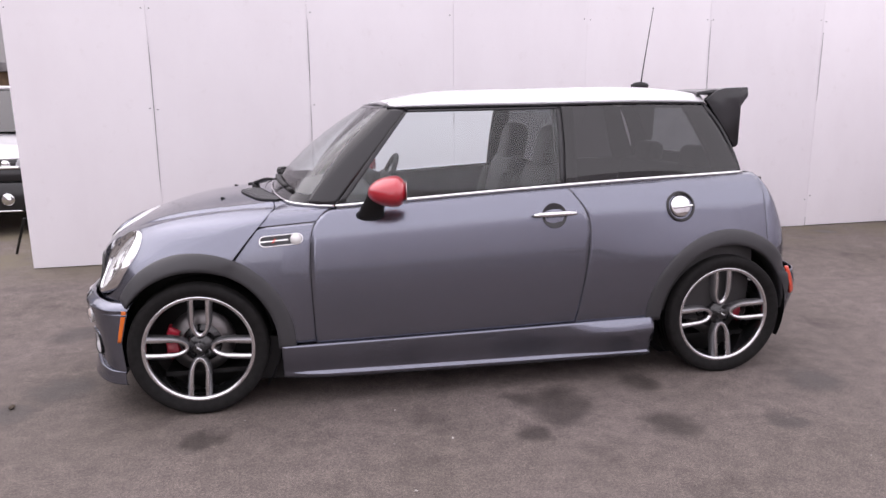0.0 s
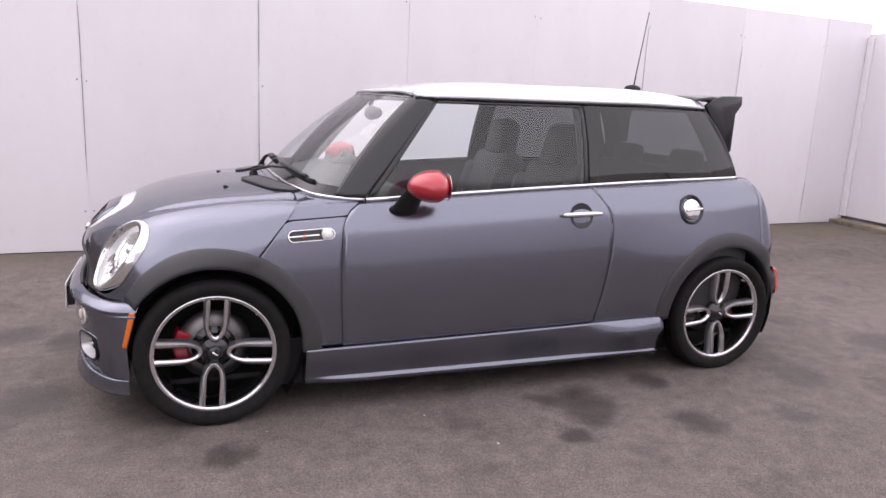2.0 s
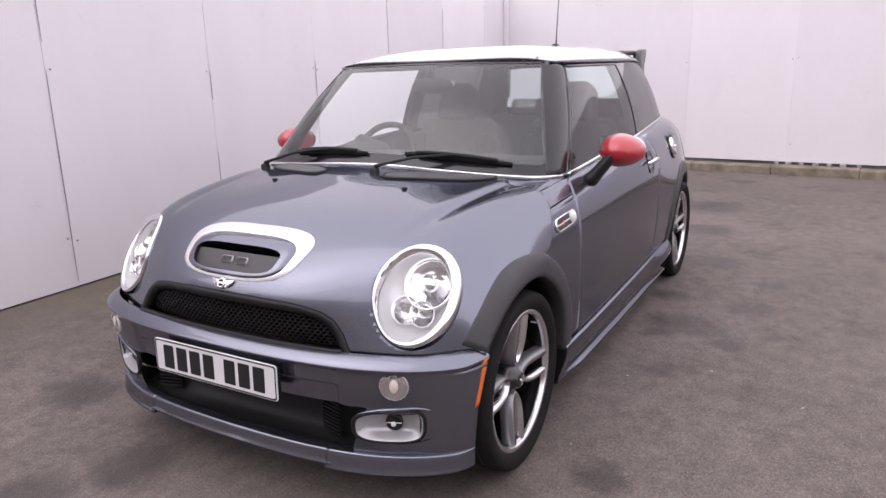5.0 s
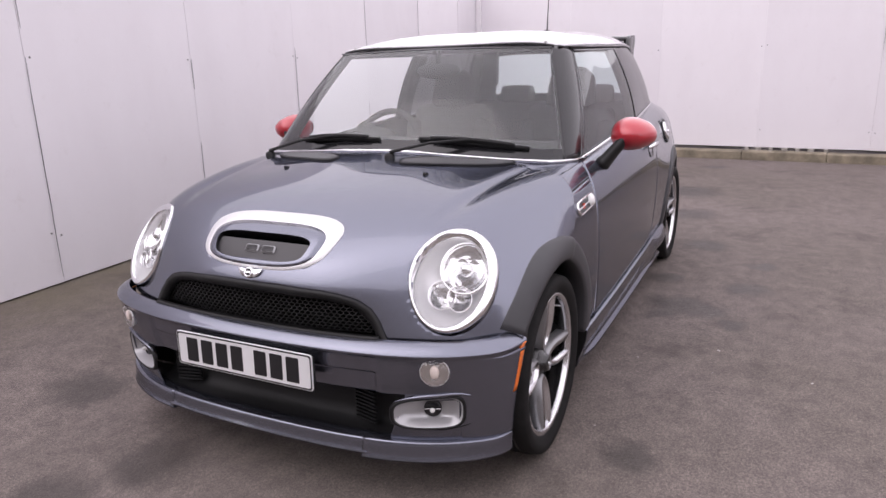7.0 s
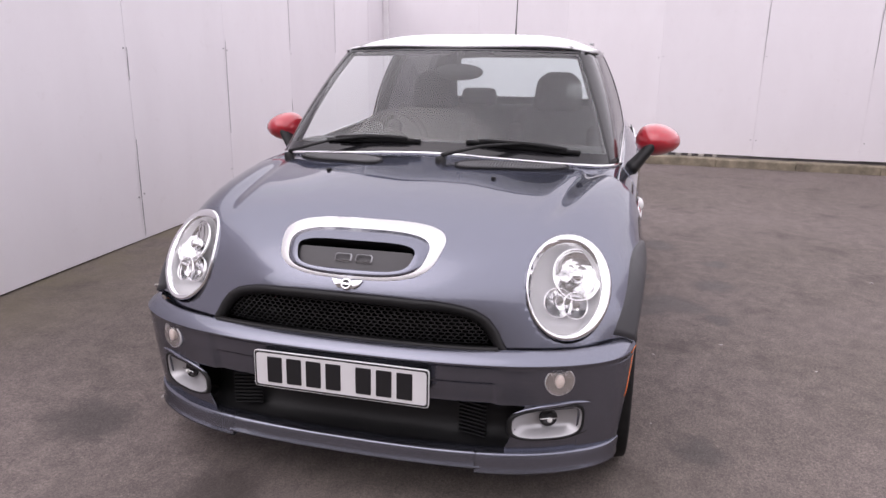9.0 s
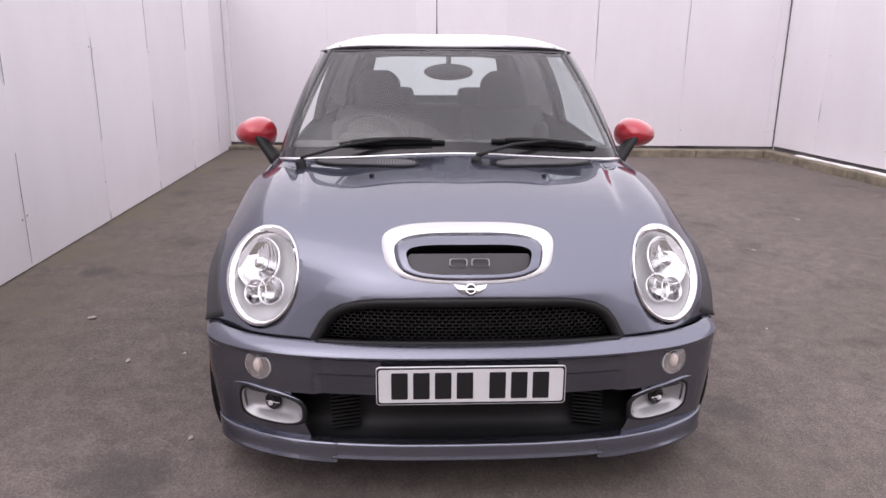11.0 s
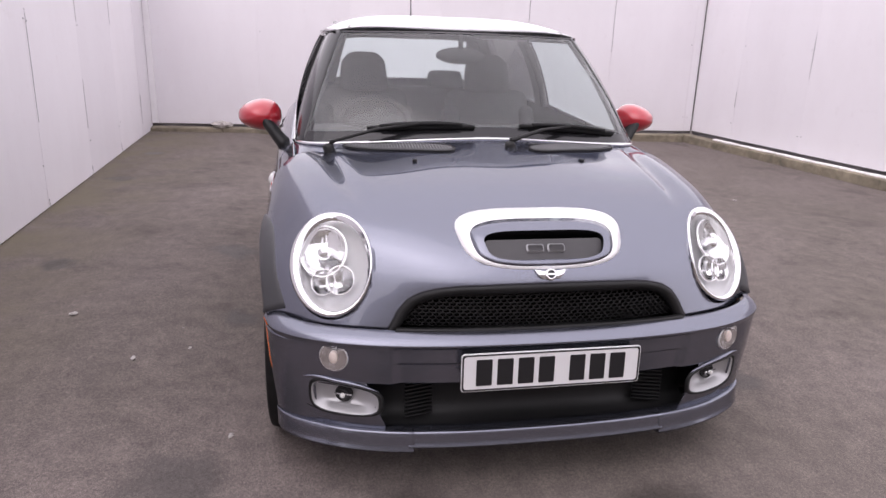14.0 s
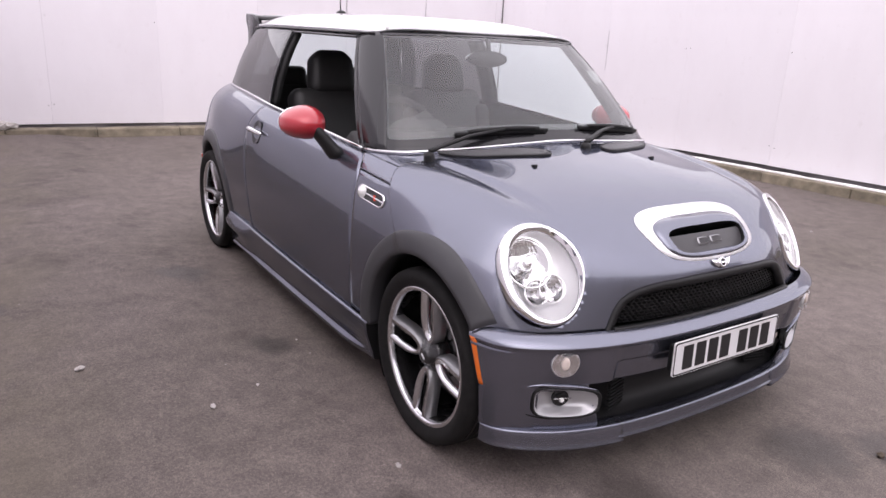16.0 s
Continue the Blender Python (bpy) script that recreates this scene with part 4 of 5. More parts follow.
scoop = part("scoop", ring_between([sc(SC_OUT, -0.003, -0.003), sc(SC_OUT, 0.0025, 0.003), sc(SC_IN, 0.005, 0.010)]), SILVER_TRIM, car, "silver scoop surround stripe")
rimline = sc(SC_RIM, 0.009, 0.021)
inner = [Vector((p.x + 0.035, p.y * 0.97, p.z - 0.030 - 0.012 * (p.z > 0.76))) for p in rimline]
deep = [Vector((p.x + 0.16, p.y * 0.9, 0.70 + (p.z - 0.72) * 0.7)) for p in rimline]
part("scoop_rim", ring_between([sc(SC_IN, 0.003, 0.008), sc(SC_IN, 0.005, 0.012), [(a + b) / 2 + Vector((-0.001, 0, 0.001)) for a, b in zip(sc(SC_IN, 0.007, 0.017), rimline)], rimline]), PAINT, scoop, "blue-grey scoop rim")
bm = ring_between([rimline, inner, deep])
bm.faces.new([bm.verts.new(p) for p in deep])
part("scoop_duct", bm, PLASTIC, scoop, "black scoop intake")
SCOOPGREY = worn("scoop_floor_grey", (0.045, 0.043, 0.046), 0.45, amount=0.15)
# plain badge outlines on the scoop floor
floor_p = on_bonnet(0, 2.06, 0.014)
fm = axes(floor_p + Vector((0.006, 0, -0.006)), (0, -1, 0), (0.62, 0, 0.78), (-0.78, 0, 0.62))
part("scoop_floor", outline_solid(rounded_rect(0.345, 0.085, 0.012), 0.004, fm @ pose(0, 0.000, -0.016), 0.001), SCOOPGREY, scoop, "dark grey scoop floor")
for k in (-1, 1):
    a, b = rounded_rect(0.052, 0.026, 0.008), rounded_rect(0.044, 0.018, 0.006)
    bm = ring_between([[fm @ Vector((x + 0.031 * k, y + 0.012, -0.006)) for x, y in a], [fm @ Vector((x + 0.031 * k, y + 0.012, -0.003)) for x, y in b]])
    part("scoop_badge", bm, GUNMETAL, scoop, "plain grey badge outline")
# winged bonnet badge, as a plain shape
bp = on_bonnet(0, 1.52, 0.002)
bmx = axes(bp, (0, -1, 0), (0.45, 0, 0.9), (-0.9, 0, 0.45))
wing = [(-0.046, 0.014), (-0.016, 0.010), (0.016, 0.010), (0.046, 0.014), (0.036, -0.003), (0.024, -0.012), (-0.024, -0.012), (-0.036, -0.003)]
badge = part("bonnet_badge", outline_solid(wing, 0.004, bmx, 0.001), CHROME, car, "winged chrome badge")
ring = turned([(0.011, 0.0078), (0.0135, 0.0085), (0.0165, 0.007), (0.0175, 0.0)], 28)
ring.transform(bmx @ pose(0, 0, 0, 90))
part("badge_ring", ring, CHROME, badge, "chrome ring round the badge")
disc = turned([(0.0, 0.0072), (0.009, 0.0072), (0.0115, 0.0070), (0.012, 0.0)], 24)
disc.transform(bmx @ pose(0, 0, 0, 90))
part("badge_disc", disc, GLOSSBLACK, badge)
part("badge_bar", box(0.020, 0.0055, 0.002, bmx @ pose(0, 0, 0.0078), 0.0006), CHROME, badge, smooth=False)

# ---- headlamps ----
def ell(b, a, n=56):
    return [(b * math.cos(2 * math.pi * i / n), a * math.sin(2 * math.pi * i / n)) for i in range(n)]


def lamp_fit():
    """A polynomial for the bonnet's height over the lamp's plane."""
    rows, ds = [], []
    for u in span(1.6, 5.4, 30):
        for v in span(0.05, 3.4, 34):
            d = Vector(bonnet_at(u, v)) - HL_C
            x, y = d.dot(HL_SIDE), d.dot(HL_UP)
            if (x / HL_B) ** 2 + (y / HL_A) ** 2 < 1.5:
                rows.append([(x * 8) ** i * (y * 8) ** j for i in range(5) for j in range(5 - i)])
                ds.append(d.dot(HL_N))
    return np.linalg.lstsq(np.array(rows), np.array(ds), rcond=None)[0]


LAMP_K = lamp_fit()


def lamp_drop(x, y):
    """The lamp's face follows the bonnet's crown."""
    return float(np.dot(LAMP_K, [(x * 8) ** i * (y * 8) ** j for i in range(5) for j in range(5 - i)]))


for s in (-1, 1):
    def w(x, y, d=0.0, follow=0.55):
        x, y = x * 0.963, y * 0.963
        p = HL_C + HL_SIDE * x + HL_UP * y + HL_N * (d + 0.004 + lamp_drop(x, y) * follow)
        return Vector((p.x, s * p.y, p.z))
    def collar(x, y, d):
        x, y = x * 0.963, y * 0.963
        k = lamp_drop(x, y)
        p = HL_C + HL_SIDE * x + HL_UP * y + HL_N * (d + max(k, 0.004 + 0.55 * k))
        return Vector((p.x, s * p.y, p.z))
    def rg(b, a, d, ox=0.0, oy=0.0):
        return [w(x + ox, y + oy, d) for x, y in ell(b, a)]
    lampring = part("headlamp", ring_between([[w(x, y, -0.014, 1.0) for x, y in ell(0.125, 0.165)], [collar(x, y, 0.004) for x, y in ell(0.125, 0.165)], [collar(x, y, 0.009) for x, y in ell(0.120, 0.160)], rg(0.115, 0.155, 0.010, -0.002, -0.002), rg(0.104, 0.142, 0.006, -0.007, -0.007), rg(0.102, 0.140, -0.004, -0.007, -0.007)]), CHROME, car, "oval headlamp with chrome ring")
    part("lamp_bowl", ring_between([rg(0.103, 0.141, 0.0, -0.007, -0.007), rg(0.096, 0.132, -0.03, -0.007, -0.007), rg(0.06, 0.09, -0.050), rg(0.004, 0.004, -0.055)]), LAMPGREY, lampring, "silver lamp bowl")
    # upper main reflector and two small round lamps below
    for (ox, oy, r, ry) in ((0.018, 0.046, 0.071, 0.082), (-0.020, -0.054, 0.041, 0.042), (0.031, -0.048, 0.036, 0.038)):
        cup = ring_between([[w(ox + x, oy + y, -0.020) for x, y in ell(r, ry, 36)], [w(ox + x, oy + y, -0.015) for x, y in ell(r * 0.95, ry * 0.95, 36)], [w(ox + x, oy + y, -0.022) for x, y in ell(r * 0.88, ry * 0.88, 36)], [w(ox + x, oy + y, -0.040) for x, y in ell(r * 0.6, ry * 0.6, 36)], [w(ox + x, oy + y, -0.046) for x, y in ell(r * 0.05, ry * 0.05, 36)]])
        unit = part("reflector", cup, LAMPSILVER, lampring, "bright round lamp reflector")
        b = ball(r * 0.30, r * 0.30, r * 0.30, Matrix.Translation(w(ox, oy, -0.030)), 14)
        part("bulb", b, LENS if r < 0.05 else LAMPSILVER, unit)
        part("lamp_rim", ring_between([[w(ox + x, oy + y, -0.016) for x, y in ell(r * 1.04, ry * 1.04, 36)], [w(ox + x, oy + y, -0.008) for x, y in ell(r, ry, 36)], [w(ox + x, oy + y, -0.016) for x, y in ell(r * 0.93, ry * 0.93, 36)]]), CHROME, unit)
    bm = bmesh.new()
    rr = [[bm.verts.new(p) for p in rg(0.1035 * k, 0.1415 * k, 0.004 + 0.010 * (1 - k * k), -0.007, -0.007)] for k in (1.0, 0.85, 0.65, 0.4, 0.15, 0.01)]
    for a, b in zip(rr, rr[1:]):
        for i in range(len(a)):
            bm.faces.new((a[i], a[(i + 1) % len(a)], b[(i + 1) % len(a)], b[i]))
    lens = part("lamp_cover", bm, LENS, lampring, "clear lamp cover")
    lens.visible_shadow = False

# ---- windows, pillars and roof ----
cowl = spline([-1.0, -0.93, -0.76, -0.42, 0, 0.42, 0.76, 0.93, 1.0],
              [(-0.625, -0.712, 0.884), (-0.735, -0.682, 0.889), (-0.84, -0.57, 0.899), (-0.905, -0.32, 0.917), (-0.925, 0, 0.930),
               (-0.905, 0.32, 0.917), (-0.84, 0.57, 0.899), (-0.735, 0.682, 0.889), (-0.625, 0.712, 0.884)])
header = spline([-1, -0.5, 0, 0.5, 1], [(-0.375, -0.525, 1.314), (-0.418, -0.27, 1.320), (-0.432, 0, 1.322), (-0.418, 0.27, 1.320), (-0.375, 0.525, 1.314)])


def screen_at(k, v, out=0.0):
    """Windscreen: k across from -1 to 1, v from the cowl to the roof."""
    c = cowl(k * 0.955)
    h = header(k)
    p = np.array(c) + (np.array(h) - np.array(c)) * v
    bow = 0.030 * 4 * v * (1 - v) * (1 - 0.25 * k * k)
    return Vector((p[0] - bow * 0.62 - out * 0.62, p[1], p[2] + bow * 0.78 + out * 0.78))


glass = part("windscreen", grid(screen_at, span(-0.962, 0.962, 44), span(0.0, 0.985, 24)), SCREEN, car, "clear windscreen")
glass.visible_shadow = False
# black band printed along the lower edge and sides of the screen
part("screen_band", grid(lambda k, v: screen_at(k, v, 0.0015), span(-0.962, 0.962, 40), span(0.0, 0.085, 3)), GLOSSBLACK, glass)
part("screen_band", grid(lambda k, v: screen_at(k, v, 0.0015), span(-0.962, 0.962, 40), span(0.965, 0.99, 2)), GLOSSBLACK, glass)

# side window line: lower edge on the belt, upper edge on the roof rail
rail = spline([-0.375, -0.28, 0.0, 0.44, 0.9, 1.235], [(0.532, 1.312), (0.560, 1.312), (0.574, 1.314), (0.574, 1.318), (0.540, 1.322), (0.492, 1.318)])
A_LOW, A_TOP, C_LOW, C_TOP = -0.625, -0.285, 1.395, 1.225


def side_at(u, v, out=0.0):
    """Side glass: u is the length along the belt, v from the belt to the rail."""
    k = (u - A_LOW) / (C_LOW - A_LOW)
    xt = A_TOP + (C_TOP - A_TOP) * k
    y, z = rail(xt)
    zb = belt_z(u)
    b = Vector((u, half(u, zb), zb))
    t = Vector((xt, y, z - 0.012))
    p = b + (t - b) * v
    bow = 0.016 * 4 * v * (1 - v) + out
    return Vector((p.x, p.y + bow, p.z + bow * 0.35))


def upright(x_low, x_top):
    """Belt position whose glass line passes from x_low to x_top as v rises."""
    @functools.lru_cache(None)
    def f(v):
        x = x_low + (x_top - x_low) * v
        lo = A_LOW - 0.2
        hi = C_LOW + 0.2
        for _ in range(30):
            mid_u = (lo + hi) / 2
            if side_at(mid_u, v).x < x:
                lo = mid_u
            else:
                hi = mid_u
        return (lo + hi) / 2
    return f


def side_sheet(f0, f1, v0, v1, s, n, out=0.0, m=14):
    return grid(lambda t, v: (lambda p: (p.x, s * p.y, p.z))(side_at(f0(v) + (f1(v) - f0(v)) * t, v, out)), span(0, 1, n), span(v0, v1, m))


e_a, e_b0, e_b1, e_c = (lambda v: A_LOW), upright(0.425, 0.440), upright(0.437, 0.452), (lambda v: C_LOW)
for s in (-1, 1):
    door = [o for o in car.children if o.name.startswith("door")][0 if s < 0 else 1]
    if s < 0:
        g = part("door_glass", side_sheet(upright(-0.600, -0.276), upright(0.412, 0.428), 0.02, 0.97, s, 30), GLASS, door, "closed door window")
        g.visible_shadow = False
    frame_c = GLOSSBLACK
    part("window_frame", side_sheet(e_a, upright(-0.594, -0.271), 0.0, 1.0, s, 4, 0.003), frame_c, door, thick=0.006)
    part("window_frame", side_sheet(upright(0.408, 0.424), e_b0, 0.0, 1.0, s, 3, 0.003), frame_c, door, thick=0.006)
    part("window_frame", side_sheet(e_a, e_b0, 0.965, 1.0, s, 24, 0.003, 2), frame_c, door, thick=0.006)
    part("seal", side_sheet(upright(0.426, 0.441), upright(0.436, 0.451), 0.0, 1.0, s, 1, -0.004), PLASTIC, car)
    q = part("quarter_glass", side_sheet(e_b1, e_c, 0.01, 0.99, s, 30), TINT, car, "dark tinted quarter window")
    # solid pillar behind the tinted glass at its rear end and at the door
    part("pillar", side_sheet(upright(1.25, 1.12), e_c, 0.0, 1.0, s, 6, -0.010), PLASTIC, car, thick=0.02)
    part("pillar", side_sheet(upright(0.40, 0.415), upright(0.50, 0.515), 0.0, 1.0, s, 4, -0.014), PLASTIC, car, thick=0.03)
    # windscreen pillar between screen and door
    def ap(t, v):
        a = screen_at(s * 0.957, v, 0.002)
        p = side_at(A_LOW, v, 0.003)
        b = Vector((p.x, s * p.y, p.z))
        q2 = a + (b - a) * t
        bow = 0.012 * 4 * t * (1 - t)
        return q2 + Vector((-bow * 0.6, s * bow * 0.8, bow * 0.3))
    part("front_pillar", grid(ap, span(0, 1, 10), span(0, 1, 20)), GLOSSBLACK, car, "gloss black windscreen pillar", thick=0.025)
    # bright strip along the belt
    pts = []
    for x in span(A_LOW, 1.40, 60):
        z = belt_z(x)
        pts.append((x, s * (half(x, z) + 0.003), z))
    part("belt_strip", sweep(pts, [(-0.004, -0.007), (0.004, -0.007), (0.005, 0.0), (0.003, 0.007), (-0.004, 0.007)]), CHROME, car, "chrome belt strip")

pts = [Vector(cowl(k)) + Vector((-0.006, 0, 0.002)) for k in span(-1, 1, 70)]
part("cowl_strip", sweep(pts, [(-0.005, -0.006), (0.005, -0.006), (0.006, 0.002), (0.0, 0.007), (-0.006, 0.003)]), CHROME, car, "chrome strip under the windscreen")
# cowl filler between the bonnet's rear edge and the strip
def filler(k, t):
    c = Vector(cowl(k)) + Vector((0, 0, -0.003))
    y = abs(c.y)
    u = y / 0.25 if y < 0.25 else (1 + (y - 0.25) / 0.2 if y < 0.45 else (2 + (y - 0.45) / 0.15 if y < 0.6 else 3 + (y - 0.6) / 0.098))
    b = bonnet_at(min(u, 4.2), 6)
    b = Vector((b[0] - 0.004, math.copysign(min(b[1], 0.70), k) if k else 0, b[2] - 0.005))
    return b + (c - b) * t
part("cowl_panel", grid(filler, span(-1, 1, 60), span(0, 1, 6)), PAINT, car)

# roof
roof_crown = spline([-0.43, -0.27, 0.2, 0.68, 1.15, 1.33], [1.330, 1.368, 1.398, 1.405, 1.390, 1.364])


@functools.lru_cache(None)
def roof_at(k, t):
    x0 = header(k)
    front = Vector(x0) + Vector((0.004, 0, 0.004))
    xr = 1.235 + 0.085 * (1 - k * k)
    x = front.x + (xr - front.x) * t
    w = rail(min(1.235, max(-0.375, -0.375 + (1.61) * t)))
    crown = roof_crown(x)
    z_edge = w[1] + 0.004
    z = z_edge + (crown - z_edge) * (1 - abs(k) ** 4.4)
    return Vector((x, k * (w[0] + 0.001), z))


ks = [math.sin(a) for a in span(-math.pi / 2, math.pi / 2, 48)]
roof = part("roof", grid(roof_at, [k * 0.985 for k in ks], span(0.012, 1, 50)), SILVER, car, "silver-white painted roof", thick=0.02)
part("headliner", grid(lambda k, t: roof_at(k, t) + Vector((0, 0, -0.035)), [k * 0.95 for k in ks], span(0.03, 0.97, 20)), HEADLINER, car)
for s in (-1, 1):
    pts = [roof_at(s, t) + Vector((0, s * 0.001, -0.006)) for t in span(0, 1, 50)]
    part("gutter", sweep(pts, [(-0.006, -0.006), (0.005, -0.006), (0.005, 0.001), (-0.006, 0.001)]), GLOSSBLACK, car, "black roof gutter trim")
pts = [roof_at(k * 0.965, 0) + Vector((-0.003, 0, -0.006)) for k in ks]
part("gutter", sweep(pts, [(-0.005, -0.007), (0.005, -0.007), (0.005, 0.002), (-0.005, 0.002)]), GLOSSBLACK, car)

# rear window and tailgate top
def tail_at(k, v):
    a = roof_at(k, 1) + Vector((0.002, 0, -0.012))
    t = abs(k)
    b = Vector((1.397 + 0.118 * (1 - t ** 3), k * 0.61, 0.965))
    p = a + (b - a) * v
    return p + Vector((0.022 * 4 * v * (1 - v), 0, 0.012 * 4 * v * (1 - v)))


rear = part("rear_window", grid(tail_at, [k * 0.798 for k in ks], span(0.152, 0.848, 12)), GLASS, car, "tinted rear window")
rear.visible_shadow = False
for k0, k1, v0, v1 in ((-1, -0.8, 0, 1), (0.8, 1, 0, 1), (-0.8, 0.8, 0, 0.15), (-0.8, 0.8, 0.85, 1)):
    part("tailgate_frame", grid(tail_at, span(k0, k1, 12), span(v0, v1, 8)), GLOSSBLACK, car, thick=0.02)

# roof spoiler
sp_sec = [(1.27, 1.378), (1.36, 1.390), (1.455, 1.392), (1.488, 1.385), (1.490, 1.372), (1.44, 1.362), (1.33, 1.362), (1.27, 1.366)]
bm = bmesh.new()
vr = [[bm.verts.new((x - 0.05 * abs(k) ** 4 * (x < 1.4), 0.46 * k, z - 0.012 * abs(k) ** 3)) for x, z in sp_sec] for k in span(-1, 1, 20)]
for a, b in zip(vr, vr[1:]):
    for i in range(8):
        bm.faces.new((a[i], a[(i + 1) % 8], b[(i + 1) % 8], b[i]))
bm.faces.new(vr[0])
bm.faces.new(vr[-1][::-1])
spoiler = part("roof_spoiler", bm, GLOSSBLACK, car, "black roof spoiler")
for s in (-1, 1):
    prof = [(1.255, 1.330), (1.31, 1.372), (1.36, 1.386), (1.487, 1.390), (1.492, 1.345), (1.455, 1.295), (1.450, 1.10), (1.43, 1.085)]
    bm = bmesh.new()
    o = [bm.verts.new((x, s * (0.478 + 0.02 * (1.39 - z)), z)) for x, z in prof]
    f = bm.faces.new(o)
    e = bmesh.ops.extrude_face_region(bm, geom=[f])
    bmesh.ops.translate(bm, vec=(0, -s * 0.03, 0), verts=[v for v in e["geom"] if isinstance(v, bmesh.types.BMVert)])
    part("end_plate", bm, GLOSSBLACK, spoiler, bev=0.005)

# aerial
base = bmesh.new()
bmesh.ops.create_uvsphere(base, u_segments=16, v_segments=8, radius=1, matrix=Matrix.Translation((1.125, 0, 1.414)) @ Matrix.Diagonal((0.055, 0.024, 0.022, 1)))
aerial = part("aerial", base, PLASTIC, car, "thin black roof aerial")
part("rod", sweep([(1.132, 0, 1.43), (1.140, 0, 1.50), (1.186, 0, 1.832)], circle(0.0045, 8), scale=lambda t: 1.0 - 0.55 * t), PLASTIC, aerial)
part("tip", ball(0.0035, 0.0035, 0.006, pose(1.186, 0, 1.833), 8), PLASTIC, aerial)

# ---- door furniture, fuel cap, side grilles, mirrors ----
def side_frame(x, z, s, out=0.0):
    """A local frame on the body side: x along the car, y up, z outward."""
    p = Vector((x, s * (half(x, z) + out), z))
    dx = Vector((0.02, s * (half(x + 0.01, z) - half(x - 0.01, z)), 0)).normalized()
    dz = Vector((0, s * (half(x, z + 0.01) - half(x, z - 0.01)), 0.02)).normalized()
    nrm = dx.cross(dz)
    if nrm.y * s < 0:
        nrm = -nrm
    return axes(p, dx, dz, nrm)


for s in (-1, 1):
    door = [o for o in car.children if o.name.startswith("door")][0 if s < 0 else 1]
    f = side_frame(0.352, 0.818, s)
    bm = turned([(0.058, 0.0008), (0.053, 0.001), (0.045, -0.002), (0.02, -0.003), (0.0, -0.003)], 32)
    bm.transform(f @ pose(0, 0, 0.001, 90))
    cup = part("handle_cup", bm, GLOSSBLACK, door)
    pts = [f @ Vector((x, 0.004 + 0.02 * x, 0.030 - 0.016 * (abs(x) / 0.105) ** 3)) for x in span(-0.105, 0.105, 20)]
    part("door_handle", sweep(pts, circle(0.0085, 10, 0.012), up=f.to_3x3() @ Vector((0, 1, 0)), scale=lambda t: 0.35 + 0.65 * math.sin(math.pi * min(1, max(0, t))) ** 0.35), CHROME, door, "chrome door handle")
    # side grille with round repeater
    g = side_frame(-0.862, 0.757, s, 0.0005) @ pose(0, 0, 0, 0, 0, 4)
    sc_o, sc_i = rounded_rect(0.188, 0.050, 0.0245, 8), rounded_rect(0.176, 0.040, 0.0195, 8)
    fr = ring_between([[g @ Vector((x, y, 0.0)) for x, y in sc_o], [g @ Vector((x * 0.985, y * 0.95, 0.007)) for x, y in sc_o], [g @ Vector((x, y, 0.006)) for x, y in sc_i], [g @ Vector((x, y, -0.002)) for x, y in sc_i]])
    vent = part("side_grille", fr, CHROME, car, "chrome side grille with white repeater")
    part("slot", outline_solid(rounded_rect(0.178, 0.042, 0.02, 8), 0.002, g), GLOSSBLACK, vent, smooth=False)
    part("bar", box(0.12, 0.006, 0.005, g @ pose(-0.03, 0, 0.004), 0.001), CHROME, vent, smooth=False)
    part("emblem", outline_solid([(-0.008, -0.008), (-0.003, -0.009), (0.003, -0.001), (0.008, 0.008), (0.003, 0.009), (-0.003, 0.001)], 0.005, g @ pose(-0.030, 0, 0.002)), REDLENS, vent, "small red emblem", smooth=False)
    bm = turned([(0.0, 0.016), (0.012, 0.0145), (0.021, 0.009), (0.024, 0.0)], 24)
    bm.transform(g @ pose(0.062, 0, 0.002, 90))
    part("repeater", bm, WHITELENS, vent, "white round repeater lamp")
    # mirror: red oval cap on a black foot
    foot = sweep([(-0.474, s * 0.748, 0.842), (-0.472, s * 0.764, 0.856), (-0.464, s * 0.792, 0.892), (-0.450, s * 0.822, 0.930), (-0.440, s * 0.835, 0.950)], circle(0.030, 18, 0.060), up=Vector((1, 0, 0)), scale=lambda t: 1.15 - 0.95 * t + 0.55 * t * t)
    mirror = part("door_mirror", foot, PLASTIC, door, "black mirror foot")
    cap = bmesh.new()
    bmesh.ops.create_uvsphere(cap, u_segments=40, v_segments=24, radius=1)
    for v in cap.verts:
        x, y, z = v.co
        v.co = Vector((0.118 * x if x < 0 else 0.05 * x, 0.090 * y * (1 - 0.10 * z * (z < 0)), 0.066 * z * (1 - 0.18 * y)))
    cap.transform(pose(-0.375, s * 0.856, 0.957, 0, 0, s * 6) @ (Matrix.Diagonal((1, s, 1, 1))))
    part("mirror_cap", cap, RED, mirror, "glossy red mirror cap")
    gl = ball(0.004, 0.080, 0.056, pose(-0.329, s * 0.856, 0.957, 0, 0, s * 6), 24)
    part("mirror_glass", gl, MIRROR, mirror)

